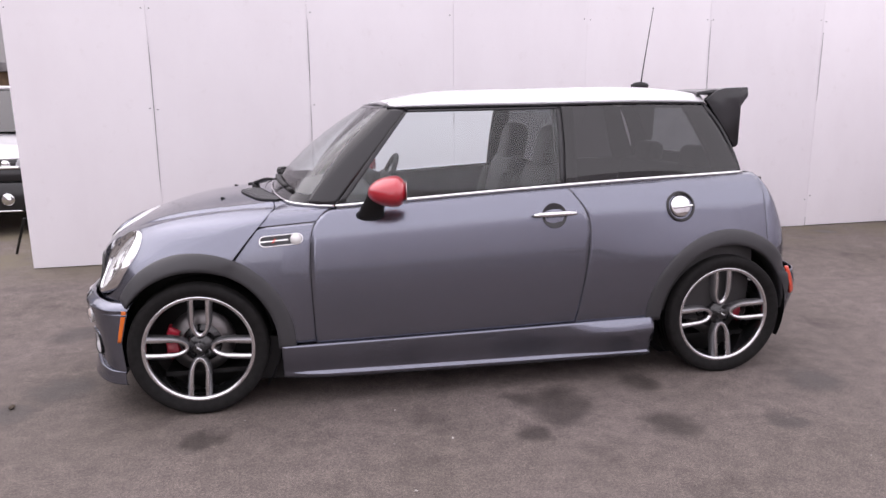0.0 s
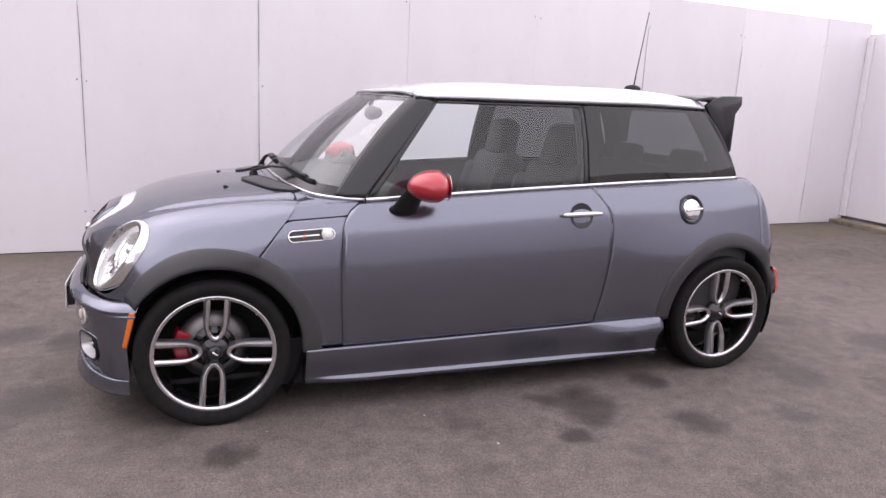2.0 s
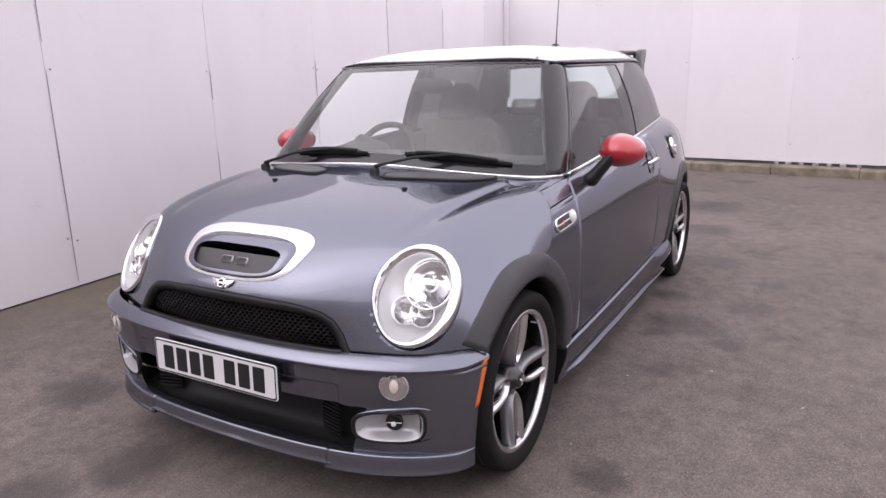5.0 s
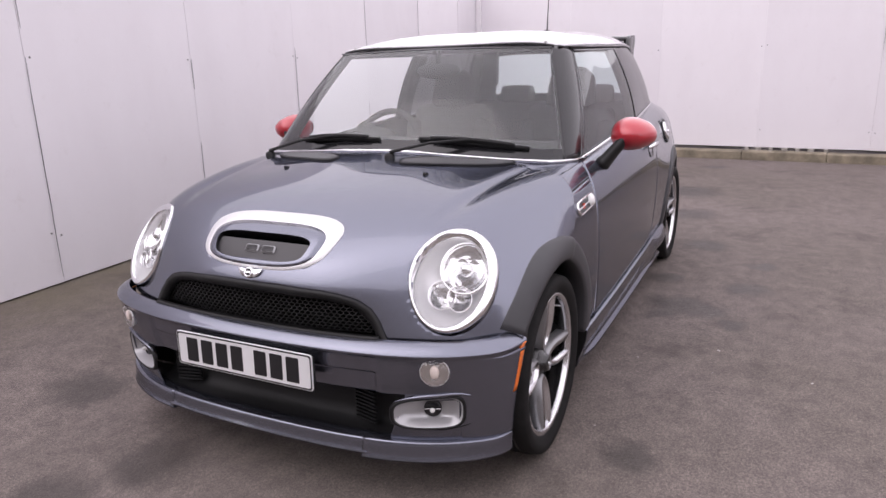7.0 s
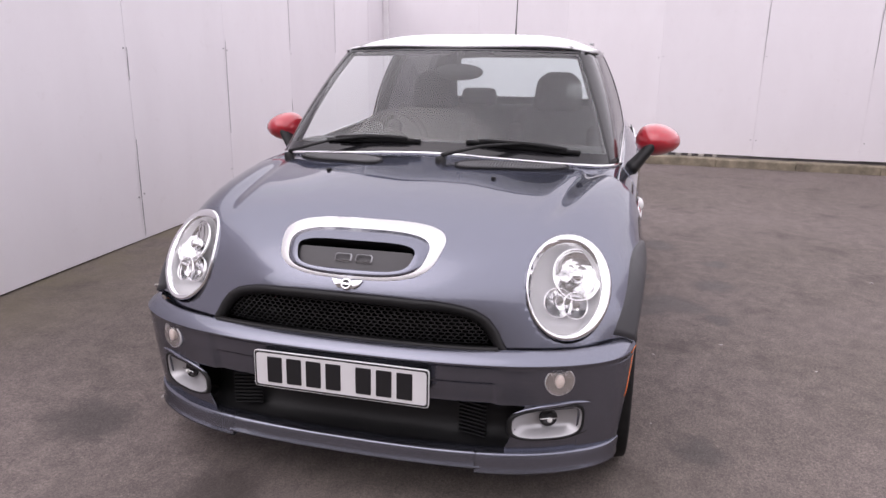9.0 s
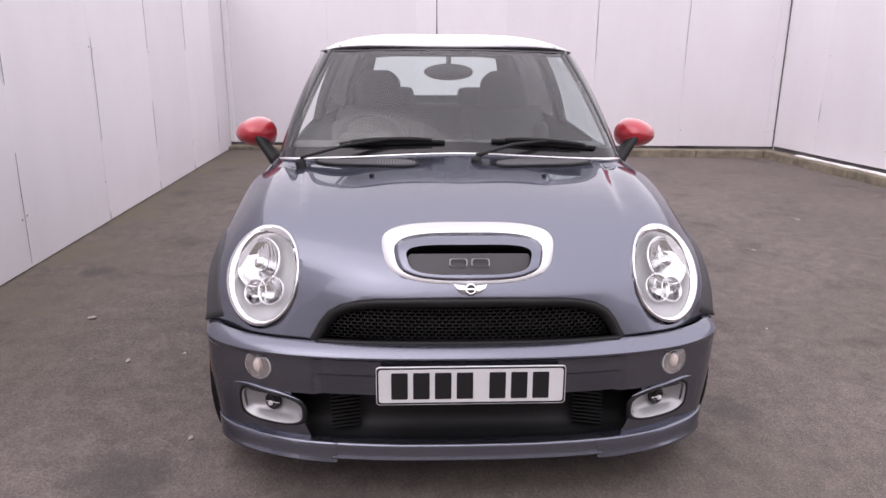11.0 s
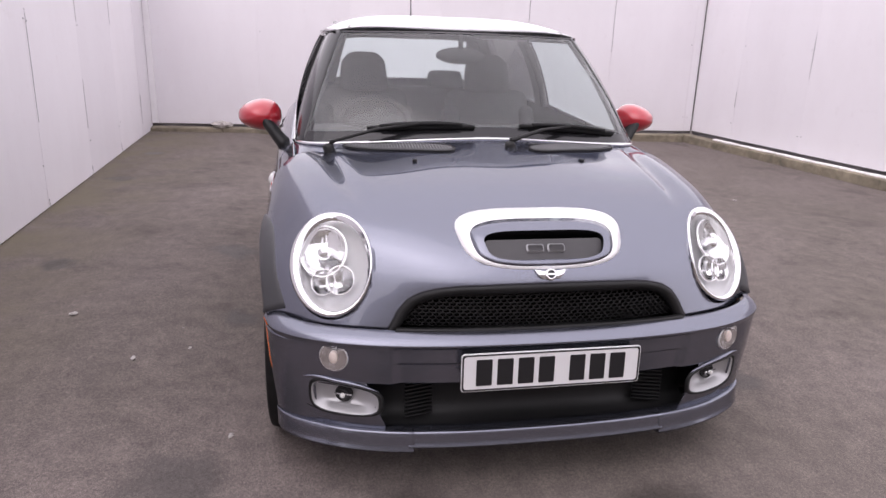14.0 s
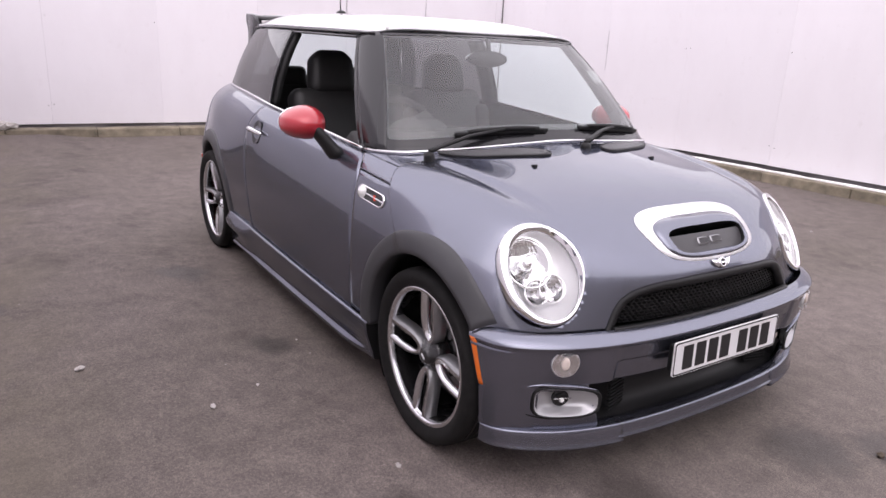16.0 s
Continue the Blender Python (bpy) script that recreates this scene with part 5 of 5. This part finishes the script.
# fuel flap on the passenger side
f = side_frame(0.985, 0.834, -1, 0.0005)
bm = turned([(0.074, 0.0), (0.070, 0.006), (0.062, 0.004), (0.058, -0.006), (0.0, -0.008)], 40)
bm.transform(f @ pose(0, 0, 0, 90))
flap = part("fuel_flap", bm, GLOSSBLACK, car, "black fuel filler recess with chrome cap")
bm = turned([(0.052, -0.004), (0.050, 0.010), (0.044, 0.015), (0.0, 0.017)], 36)
bm.transform(f @ pose(-0.004, 0, 0, 90))
part("fuel_cap", bm, CHROME, flap, "chrome fuel cap")
part("grip", box(0.10, 0.012, 0.012, f @ pose(0.002, -0.004, 0.020, 0, 0, 4), 0.004), CHROME, flap)

VENT = worn("grey_vent_plastic", (0.15, 0.15, 0.155), 0.5, amount=0.1)
# ---- bonnet fittings: washer jets, air vents, wipers ----
deck_pts = [bonnet_at(u, v) for u in span(0, 4.2, 40) for v in span(4.2, 6, 24)] + [filler(k, t) for k in span(0.0, 1, 40) for t in span(0.1, 1, 5)]
deck_pts = np.array([(p[0], p[1], p[2]) for p in deck_pts])


def deck_z(x, y):
    """Height of the bonnet and cowl at a place, from the nearest points of both."""
    d = np.hypot(deck_pts[:, 0] - x, deck_pts[:, 1] - abs(y))
    i = np.argsort(d)[:6]
    w = 1 / (d[i] + 0.004) ** 2
    return float((deck_pts[i, 2] * w).sum() / w.sum())


for s in (-1, 1):
    p = Vector((-1.152, 0.30 * s, deck_z(-1.152, 0.30) + 0.006))
    jet = part("washer_jet", box(0.022, 0.016, 0.010, pose(p.x, p.y, p.z - 0.004, 0, 12), 0.004), PLASTIC, car)
    # slotted plates near the screen, laid on the bonnet
    def vent_at(a, b, lift=0.0):
        y = 0.138 + 0.392 * a
        x = -1.043 + 0.155 * a ** 1.35 + 0.046 * b * math.sqrt(max(0.0, 1 - abs(2 * a - 1) ** 6))
        return Vector((x, s * y, deck_z(x, y) + 0.004 + lift))
    ov = part("bonnet_vent", grid(vent_at, span(0, 1, 40), span(-1, 1, 8)), ARCH, car, "dark grey slotted air vent", thick=0.004)
    loop = [vent_at(t, -1, 0.001) for t in span(0.0, 1, 30)] + [vent_at(t, 1, 0.001) for t in span(1, 0.0, 30)]
    part("vent_rim", sweep(loop, circle(0.0025, 6), closed=True), PLASTIC, ov)
    for k in range(36):
        t = 0.04 + 0.92 * k / 35
        w = 0.80 * math.sqrt(max(0.0, 1 - abs(2 * t - 1) ** 6))
        part("slat", sweep([vent_at(t, -w, 0.002), vent_at(t, 0, 0.002), vent_at(t, w, 0.002)], [(-0.0024, -0.003), (0.0024, -0.003), (0.0024, 0.002), (-0.0024, 0.002)]), VENT, ov, smooth=False)


def wiper(pivot, k0, k1, v0, v1):
    """A wiper parked on the screen: arm from the pivot, blade between two points of the glass."""
    piv = Vector(pivot)
    body = turned([(0.0, 0.028), (0.016, 0.026), (0.020, 0.016), (0.021, -0.025)], 16)
    body.transform(Matrix.Translation(piv) @ pose(0, 0, 0, 90 - 12))
    w = part("wiper", body, PLASTIC, car, "black windscreen wiper")
    mid_b = screen_at((k0 + k1) / 2, (v0 + v1) / 2, 0.030)
    top = piv + Vector((0.0, 0, 0.030))
    path = [top, top + (mid_b - top) * 0.12 + Vector((0, 0, 0.004)), top + (mid_b - top) * 0.5 + Vector((0, 0, 0.012)), mid_b]
    part("arm", sweep(path, [(-0.013, -0.006), (0.013, -0.006), (0.010, 0.007), (-0.010, 0.007)], scale=lambda t: 0.95 - 0.35 * t), PLASTIC, w)
    bl = [screen_at(k0 + (k1 - k0) * t, v0 + (v1 - v0) * t, 0.010) for t in span(0, 1, 16)]
    part("rubber", sweep(bl, [(-0.005, -0.010), (0.005, -0.010), (0.011, 0.007), (-0.011, 0.007)]), PLASTIC, w)
    br = [screen_at(k0 + (k1 - k0) * t, v0 + (v1 - v0) * t, 0.014 + 0.014 * math.sin(math.pi * t)) for t in span(0.12, 0.88, 12)]
    part("bridge", sweep(br, [(-0.010, -0.005), (0.010, -0.005), (0.009, 0.008), (-0.009, 0.008)]), PLASTIC, w)


wiper((-1.012, -0.078, 0.908), -0.20, -0.80, 0.090, 0.075)
wiper((-0.905, 0.580, 0.883), 0.62, 0.05, 0.090, 0.075)

# ---- wheels ----
def make_wheel(m, parent):
    """A wheel whose outer face looks to local -y."""
    barrel = turned([(0.246, 0.08), (0.240, 0.03), (0.229, -0.04), (0.2295, -0.066)], 56)
    barrel = join(barrel, turned([(0.0, 0.005), (0.09, 0.005), (0.10, 0.03), (0.10, 0.05)], 32))
    wheel = part("wheel", barrel, DARKWHEEL, parent, "black and bright four-spoke alloy wheel")
    tyre = turned([(0.236, 0.09), (0.248, 0.105), (0.280, 0.104), (0.290, 0.095), (TR, 0.070), (TR + 0.001, 0.03), (TR + 0.001, -0.03), (TR, -0.068), (0.291, -0.090), (0.287, -0.094), (0.285, -0.0955), (0.272, -0.099), (0.258, -0.098), (0.246, -0.091), (0.236, -0.086), (0.229, -0.076)], 72)
    part("tyre", tyre, RUBBER, wheel, "black low-profile tyre")
    for k in (-0.05, -0.018, 0.018, 0.05):
        part("tread_groove", turned([(TR + 0.0016, k - 0.004), (TR + 0.0016, k + 0.004)], 48), GLOSSBLACK, wheel)
    part("rim_lip", turned([(0.250, -0.074), (0.2505, -0.083), (0.248, -0.086), (0.241, -0.0855), (0.2345, -0.083), (0.2315, -0.078), (0.2300, -0.060)], 72), BRIGHT, wheel, "bright machined rim")
    # spokes: a tongue-shaped loop, bright along its edge and black inside
    def tongue(r0, b, b1, r1, n=14):
        """An open loop: round end at r0 towards the hub, then nearly straight legs out to the rim."""
        half_loop = [(b * math.sin(t), r0 + b * 2.1 * (1 - math.cos(t))) for t in span(0, math.pi / 2, n)]
        half_loop += [(b + (b1 - b) * t * t, r0 + b * 2.1 + (r1 - r0 - b * 2.1) * t) for t in span(0, 1, n)[1:]]
        return [(-x, r) for x, r in half_loop[::-1]] + half_loop[1:]
    outer, edge_o, edge_i = tongue(0.044, 0.052, 0.0530, 0.231), tongue(0.050, 0.0415, 0.0420, 0.2325), tongue(0.064, 0.0275, 0.0270, 0.2335)
    def lift(r):
        return -0.058 - 0.022 * math.sin(min(1, max(0, (r - 0.03) / 0.2)) * math.pi / 2)
    for k in range(4):
        t = pose(0, 0, 0, 0, 90 * k, 0)
        def P(p, d=0.0):
            return t @ Vector((p[0], lift(p[1]) + d, p[1]))
        bm = bmesh.new()
        rings = [[P(p, 0.045) for p in outer], [P(p, 0.008) for p in outer], [P(p, 0.0015) for p in edge_o]]
        vr = [[bm.verts.new(p) for p in r] for r in rings]
        for a, b in zip(vr, vr[1:]):
            for i in range(len(a) - 1):
                bm.faces.new((a[i], a[i + 1], b[i + 1], b[i]))
        spoke = part("spoke", bm, GUNMETAL, wheel, "grey-sided spoke")
        bm = bmesh.new()
        rings = [[P(p, 0.0015) for p in edge_o], [P(p, 0.0) for p in edge_i], [P(p, 0.030) for p in edge_i]]
        vr = [[bm.verts.new(p) for p in r] for r in rings]
        for a, b in zip(vr, vr[1:]):
            for i in range(len(a) - 1):
                bm.faces.new((a[i], a[i + 1], b[i + 1], b[i]))
        part("spoke_edge", bm, BRIGHT, spoke, "bright spoke edge")
    hub = turned([(0.0, -0.078), (0.024, -0.078), (0.029, -0.074), (0.032, -0.060), (0.056, -0.052), (0.062, -0.044), (0.064, 0.0)], 40)
    hubp = part("hub", hub, DARKWHEEL, wheel, "black wheel hub")
    for k in range(4):
        a = radians(45 + 90 * k)
        bolt = turned([(0.0, -0.053), (0.007, -0.053), (0.008, -0.048), (0.008, -0.040)], 6)
        bolt.transform(pose(0.047 * math.cos(a), 0, 0.047 * math.sin(a)))
        part("bolt", bolt, DARKWHEEL, hubp)
    emb = outline_solid(rounded_rect(0.026, 0.007, 0.003, 3), 0.002, pose(0, -0.078, 0, 90, 35))
    part("cap_mark", emb, LAMPGREY, hubp)
    val = turned([(0.0, -0.02), (0.004, -0.02), (0.004, 0.0)], 8)
    val.transform(pose(0.16, -0.045, 0.165))
    part("valve", val, LAMPGREY, wheel)
    for o in (wheel, *wheel.children_recursive):
        if not o.name.startswith(("tyre", "tread")):
            o.data.transform(Matrix.Diagonal((0.945, 1, 0.945, 1)))
    wheel.matrix_basis = m
    return wheel


WY = 0.699
w0 = make_wheel(pose(-WX, -WY, 0.295, 0, 4, 0), car)
copy_thing(w0, pose(WX, -WY - 0.012, 0.292, 0, -3, 0))
copy_thing(w0, pose(-WX, WY, 0.295, 0, 4, 180))
copy_thing(w0, pose(WX, WY + 0.012, 0.292, 0, -6, 180))
for wx in (-WX, WX):
    for s in (-1, 1):
        bm = turned([(0.07, -0.012), (0.142, -0.012), (0.142, 0.012), (0.07, 0.012)], 48)
        bm.transform(pose(wx, s * (WY - 0.02), HZ))
        part("brake_disc", bm, DISC, car, "steel brake disc")
        sx = -1 if wx < 0 else 1
        cal = bmesh.new()
        n = 12
        ring = []
        for i in range(n + 1):
            a = radians(180 - 30 + 60 * i / n)
            ring.append([Vector((math.cos(a) * r * (1 if sx < 0 else -1), y, math.sin(a) * r)) for r, y in ((0.100, -0.020 - 0.008 * abs(math.sin(3 * (a - math.pi)))), (0.150, -0.022 - 0.010 * abs(math.sin(3 * (a - math.pi)))), (0.158, 0.03), (0.095, 0.03))])
        vr = [[cal.verts.new(p) for p in r] for r in ring]
        for a, b in zip(vr, vr[1:]):
            for i in range(4):
                cal.faces.new((a[i], a[(i + 1) % 4], b[(i + 1) % 4], b[i]))
        cal.faces.new(vr[0])
        cal.faces.new(vr[-1][::-1])
        cal.transform(pose(wx, s * (WY - 0.018), HZ) @ Matrix.Diagonal((1, -s, 1, 1)))
        part("brake_caliper", cal, CALIPER, car, "red brake caliper", bev=0.006)

# ---- cabin ----
bm = bmesh.new()
prof = [(-0.80, 0.50), (-0.80, 0.880), (-0.62, 0.925), (-0.48, 0.925), (-0.42, 0.885), (-0.40, 0.70), (-0.50, 0.45)]
vr = [[bm.verts.new((x + 0.03 * (abs(y) / 0.66) ** 2 * (x > -0.7), y, z + 0.012 * math.cos(y * 2.2))) for x, z in prof] for y in span(-0.67, 0.67, 14)]
for a, b in zip(vr, vr[1:]):
    for i in range(len(prof)):
        bm.faces.new((a[i], a[(i + 1) % len(prof)], b[(i + 1) % len(prof)], b[i]))
bm.faces.new(vr[0])
bm.faces.new(vr[-1][::-1])
dash = part("dashboard", bm, TRIM, car, "dark grey dashboard")
bm = ball(0.10, 0.13, 0.055, pose(-0.46, 0.36, 0.925), 20)
part("instrument_hood", bm, TRIM, dash)
# steering wheel on the driver's side
sw = axes((-0.305, 0.355, 0.878), (0, -1, 0), (0.42, 0, 0.91), (0.91, 0, -0.42))
ring = [sw @ Vector((0.168 * math.cos(a), 0.168 * math.sin(a), 0)) for a in span(0, 2 * math.pi, 40)[:-1]]
steer = part("steering_wheel", sweep(ring, circle(0.0155, 10), closed=True, up=Vector((0.91, 0, -0.42))), SEAT, car, "black three-spoke steering wheel")
part("boss", outline_solid(rounded_rect(0.14, 0.12, 0.05), 0.05, sw @ pose(0, 0, -0.045), 0.012), SEAT, steer)
for a in (0, 180, 270):
    part("wheel_spoke", box(0.13, 0.030, 0.012, sw @ pose(0, 0, -0.012, 0, 0, a) @ pose(0.115, 0, 0), 0.004), SEAT, steer)
col = sweep([sw @ Vector((0, 0, -0.03)), sw @ Vector((0, 0, -0.22))], circle(0.04, 12))
part("column", col, TRIM, steer)


def make_seat(m, parent):
    """A bucket seat with a tall headrest; local origin on the floor, facing -x."""
    cush = box(0.52, 0.50, 0.17, pose(0.0, 0, 0.20, 0, -6), 0.06, 4)
    seat = part("seat", cush, SEAT, parent, "black leather bucket seat")
    bm = box(0.15, 0.48, 0.62, pose(0.30, 0, 0.52, 0, 16), 0.065, 4)
    part("backrest", bm, SEAT, seat)
    for s in (-1, 1):
        part("bolster", box(0.17, 0.09, 0.50, pose(0.265, s * 0.215, 0.49, 0, 16), 0.04, 3), SEAT, seat)
        part("cushion_side", box(0.46, 0.09, 0.13, pose(0.0, s * 0.225, 0.265, 0, -6), 0.04, 3), SEAT, seat)
        part("headrest_post", sweep([(0.385, s * 0.06, 0.80), (0.40, s * 0.06, 0.90)], circle(0.006, 8)), CHROME, seat)
    hr = box(0.12, 0.27, 0.24, bev=0.058, seg=5)
    for v in hr.verts:
        v.co.y *= 1 - 0.38 * max(0, v.co.z / 0.12) ** 2
    hr.transform(pose(0.385, 0, 0.895, 0, 12))
    part("headrest", hr, SEAT, seat)
    seat.matrix_basis = m
    return seat


s0 = make_seat(pose(0.10, -0.35, 0.20), car)
copy_thing(s0, pose(0.10, 0.35, 0.20))
part("rear_bench", box(0.50, 1.10, 0.20, pose(1.02, 0, 0.48), 0.05, 3), SEAT, car, "black rear bench")
part("rear_backrest", box(0.12, 1.08, 0.52, pose(1.27, 0, 0.73, 0, 14), 0.05, 3), SEAT, car)
for s in (-1, 1):
    part("rear_headrest", box(0.09, 0.24, 0.14, pose(1.335, s * 0.27, 1.02, 0, 10), 0.04, 3), SEAT, car)
    part("door_trim", side_panel(lambda z: door_front(z) + 0.02, lambda z: 1.40, lambda x: 0.32, lambda x: belt_z(x) - 0.01, 30, 10, s, -0.05), TRIM, car)
    part("sun_visor", box(0.13, 0.36, 0.014, pose(-0.30, s * 0.30, 1.315, 0, 12), 0.006), HEADLINER, car)
part("cabin_floor", box(2.4, 1.4, 0.02, pose(0.2, 0, 0.26)), TRIM, car, smooth=False)
part("bulkhead", box(0.02, 1.4, 0.62, pose(-0.82, 0, 0.55)), PLASTIC, car, smooth=False)
part("parcel_shelf", box(0.26, 1.1, 0.015, pose(1.42, 0, 0.93)), TRIM, car, smooth=False)
rv = part("rear_view_mirror", ball(0.024, 0.108, 0.036, pose(-0.425, 0.0, 1.222, 0, 8)), PLASTIC, car, "black interior mirror")
part("mirror_stalk", sweep([(-0.43, 0, 1.25), (-0.415, 0, 1.31)], circle(0.011, 8)), PLASTIC, rv)
part("mirror_face", ball(0.003, 0.100, 0.030, pose(-0.397, 0.0, 1.222, 0, 8)), MIRROR, rv)
part("permit_holder", outline_solid(rounded_rect(0.075, 0.075, 0.006), 0.002, axes(screen_at(-0.86, 0.60, -0.006), (0.2, -1, 0.0), (0.75, 0, 0.66), (-0.66, 0, 0.75))), LENS, car, "clear permit holder", smooth=False)

# ---- behind the wall's end: parked car and shed ----
SUVP = worn("pale_silver_paint", (0.52, 0.52, 0.55), 0.3, 0.4, 1.0, amount=0.05)
CLAD = worn("grey_cladding", (0.38, 0.37, 0.37), 0.5, 0.2, amount=0.1)
BROWN = worn("brown_timber", (0.12, 0.075, 0.04), 0.7, amount=0.3, scale=14)


def make_parked(m):
    """A tall estate car seen from its front corner; its front looks to local -y."""
    p = tagged(new("parked_car"), "pale silver tall estate car parked beyond the wall", "car")
    secs = [(-2.25, 0.72, 0.80), (-2.12, 0.86, 0.88), (-1.6, 0.90, 0.98), (-1.0, 0.92, 1.06), (0.6, 0.92, 1.12), (2.1, 0.90, 1.12), (2.3, 0.80, 1.0)]
    bm = bmesh.new()
    vr = []
    for y, w, t in secs:
        vr.append([bm.verts.new(v) for v in [(-w * 0.95, y, 0.32), (-w, y, 0.55), (-w, y, 0.85), (-w * 0.94, y, t - 0.05), (-w * 0.75, y, t), (0, y, t + 0.03), (w * 0.75, y, t), (w * 0.94, y, t - 0.05), (w, y, 0.85), (w, y, 0.55), (w * 0.95, y, 0.32)]])
    for a, b in zip(vr, vr[1:]):
        for i in range(10):
            bm.faces.new((a[i], a[i + 1], b[i + 1], b[i]))
    bm.faces.new(vr[0])
    bm.faces.new(vr[-1])
    part("body", bm, SUVP, p, bev=0.03)
    bm = bmesh.new()
    vr = []
    for y, w, z in ((-1.05, 0.80, 1.10), (-0.35, 0.68, 1.62), (1.7, 0.66, 1.62), (2.2, 0.78, 1.10)):
        vr.append([bm.verts.new((-w, y, z)), bm.verts.new((w, y, z))])
    part("roof_panel", box(1.30, 2.1, 0.05, pose(0, 0.68, 1.63), 0.02), SILVER, p)
    for a, b in zip(vr, vr[1:]):
        bm.faces.new((a[0], a[1], b[1], b[0]))
    bm.faces.new([v[0] for v in vr])
    bm.faces.new([v[1] for v in vr][::-1])
    part("cabin_glass", bm, GLOSSBLACK, p, smooth=False)
    part("front_bumper", box(1.72, 0.22, 0.34, pose(0, -2.22, 0.44), 0.06, 3), GLOSSBLACK, p)
    part("upper_intake", box(1.66, 0.10, 0.15, pose(0, -2.235, 0.675), 0.03, 3), GLOSSBLACK, p)
    part("bumper_line", box(1.5, 0.03, 0.018, pose(0, -2.33, 0.31), 0.006), CHROME, p)
    part("grille", box(1.5, 0.05, 0.03, pose(0, -2.27, 0.755), 0.01), CHROME, p)
    for s in (-1, 1):
        part("headlamp", box(0.38, 0.14, 0.11, pose(s * 0.66, -2.16, 0.79, 0, 0, s * 14), 0.04, 3), GLOSSBLACK, p, "dark headlamp")
        part("lamp_bulb", ball(0.05, 0.04, 0.04, pose(s * 0.60, -2.23, 0.79)), LAMPSILVER, p)
        bm = turned([(0.0, -0.02), (0.05, -0.02), (0.065, 0.0)], 24)
        bm.transform(pose(s * 0.62, -2.335, 0.43))
        part("fog_lamp", bm, LAMPSILVER, p)
        for y in (-1.45, 1.35):
            bm = turned([(0.0, -0.11), (0.22, -0.11), (0.30, -0.11), (0.34, -0.08), (0.34, 0.08), (0.30, 0.11)], 40)
            bm.transform(pose(s * 0.82, y, 0.34, 0, 0, 90 * s))
            part("wheel", bm, RUBBER, p)
    p.matrix_world = m
    return p


make_parked(pose(-4.50, 6.40, 0, 0, 0, 0))
pole = part("leaning_pole", sweep([(-3.47, 3.06, 0.0), (-3.20, 2.66, 0.42)], circle(0.012, 8)), PLASTIC)
tagged(pole, "thin black pole leaning behind the wall's end", "pole")

shed = tagged(new("shed"), "grey corrugated metal clad building with brown timber base", "building")
bm = bmesh.new()
x = -16.0
vs = []
while x < 1.0:
    for dx, d in ((0, 0), (0.05, 0.0), (0.09, 0.035), (0.16, 0.035), (0.2, 0.0)):
        vs.append((x + dx, 13.0 - d))
    x += 0.25
lo = [bm.verts.new((a, b, 2.3)) for a, b in vs]
hi = [bm.verts.new((a, b, 6.0)) for a, b in vs]
for i in range(len(vs) - 1):
    bm.faces.new((lo[i], lo[i + 1], hi[i + 1], hi[i]))
part("cladding", bm, CLAD, shed, smooth=False)
part("base_wall", box(17, 0.3, 2.3, pose(-7.5, 13.2, 1.15)), BROWN, shed, smooth=False)
part("gutter_board", box(17, 0.12, 0.2, pose(-7.5, 12.94, 2.3), 0.02), BACKING, shed, smooth=False)

# ---- small litter ----
def scrap(x, y, z, r, seed, material, name, label):
    rnd = random.Random(seed)
    bm = bmesh.new()
    bmesh.ops.create_icosphere(bm, subdivisions=2, radius=1)
    for v in bm.verts:
        v.co *= 0.75 + 0.5 * noise.noise(v.co * 1.7 + Vector((seed, 0, 0)))
        v.co = Vector((v.co.x * r, v.co.y * r * 0.6, v.co.z * r * 0.35))
    lowest = min(v.co.z for v in bm.verts)
    bm.transform(pose(x, y, z - lowest, 0, 0, rnd.uniform(0, 360)))
    tagged(part(name, bm, material, smooth=False), label, name)
LITTER = worn("pale_litter", (0.45, 0.42, 0.40), 0.8)
LEAF = worn("dry_leaf", (0.06, 0.045, 0.03), 0.8)
for i, (x, y, r) in enumerate([(-0.32, 1.715, 0.036), (-0.805, 1.355, 0.026), (-0.69, 1.16, 0.016), (-0.33, 0.87, 0.012), (-1.36, 0.93, 0.024), (-0.21, -3.38, 0.02), (1.02, -2.22, 0.02), (1.94, -3.04, 0.03), (-0.21, -1.23, 0.012), (-0.41, -0.92, 0.010), (-0.41, -1.59, 0.012)]):
    scrap(x, y, ground_z(x, y), r * 0.75, 60 + i, LITTER, "paper_scrap", "small pale scrap lying on the asphalt")
scrap(-2.10, -0.55, 0.0, 0.026, 80, LEAF, "dry_leaf", "dark dry leaf lying on the asphalt")
for x, y, r in ((6.11, 1.80, 0.17),):
    scrap(x, y, 0.096, r, 90, LITTER, "plastic_sheet", "crumpled white plastic sheet on the kerb")
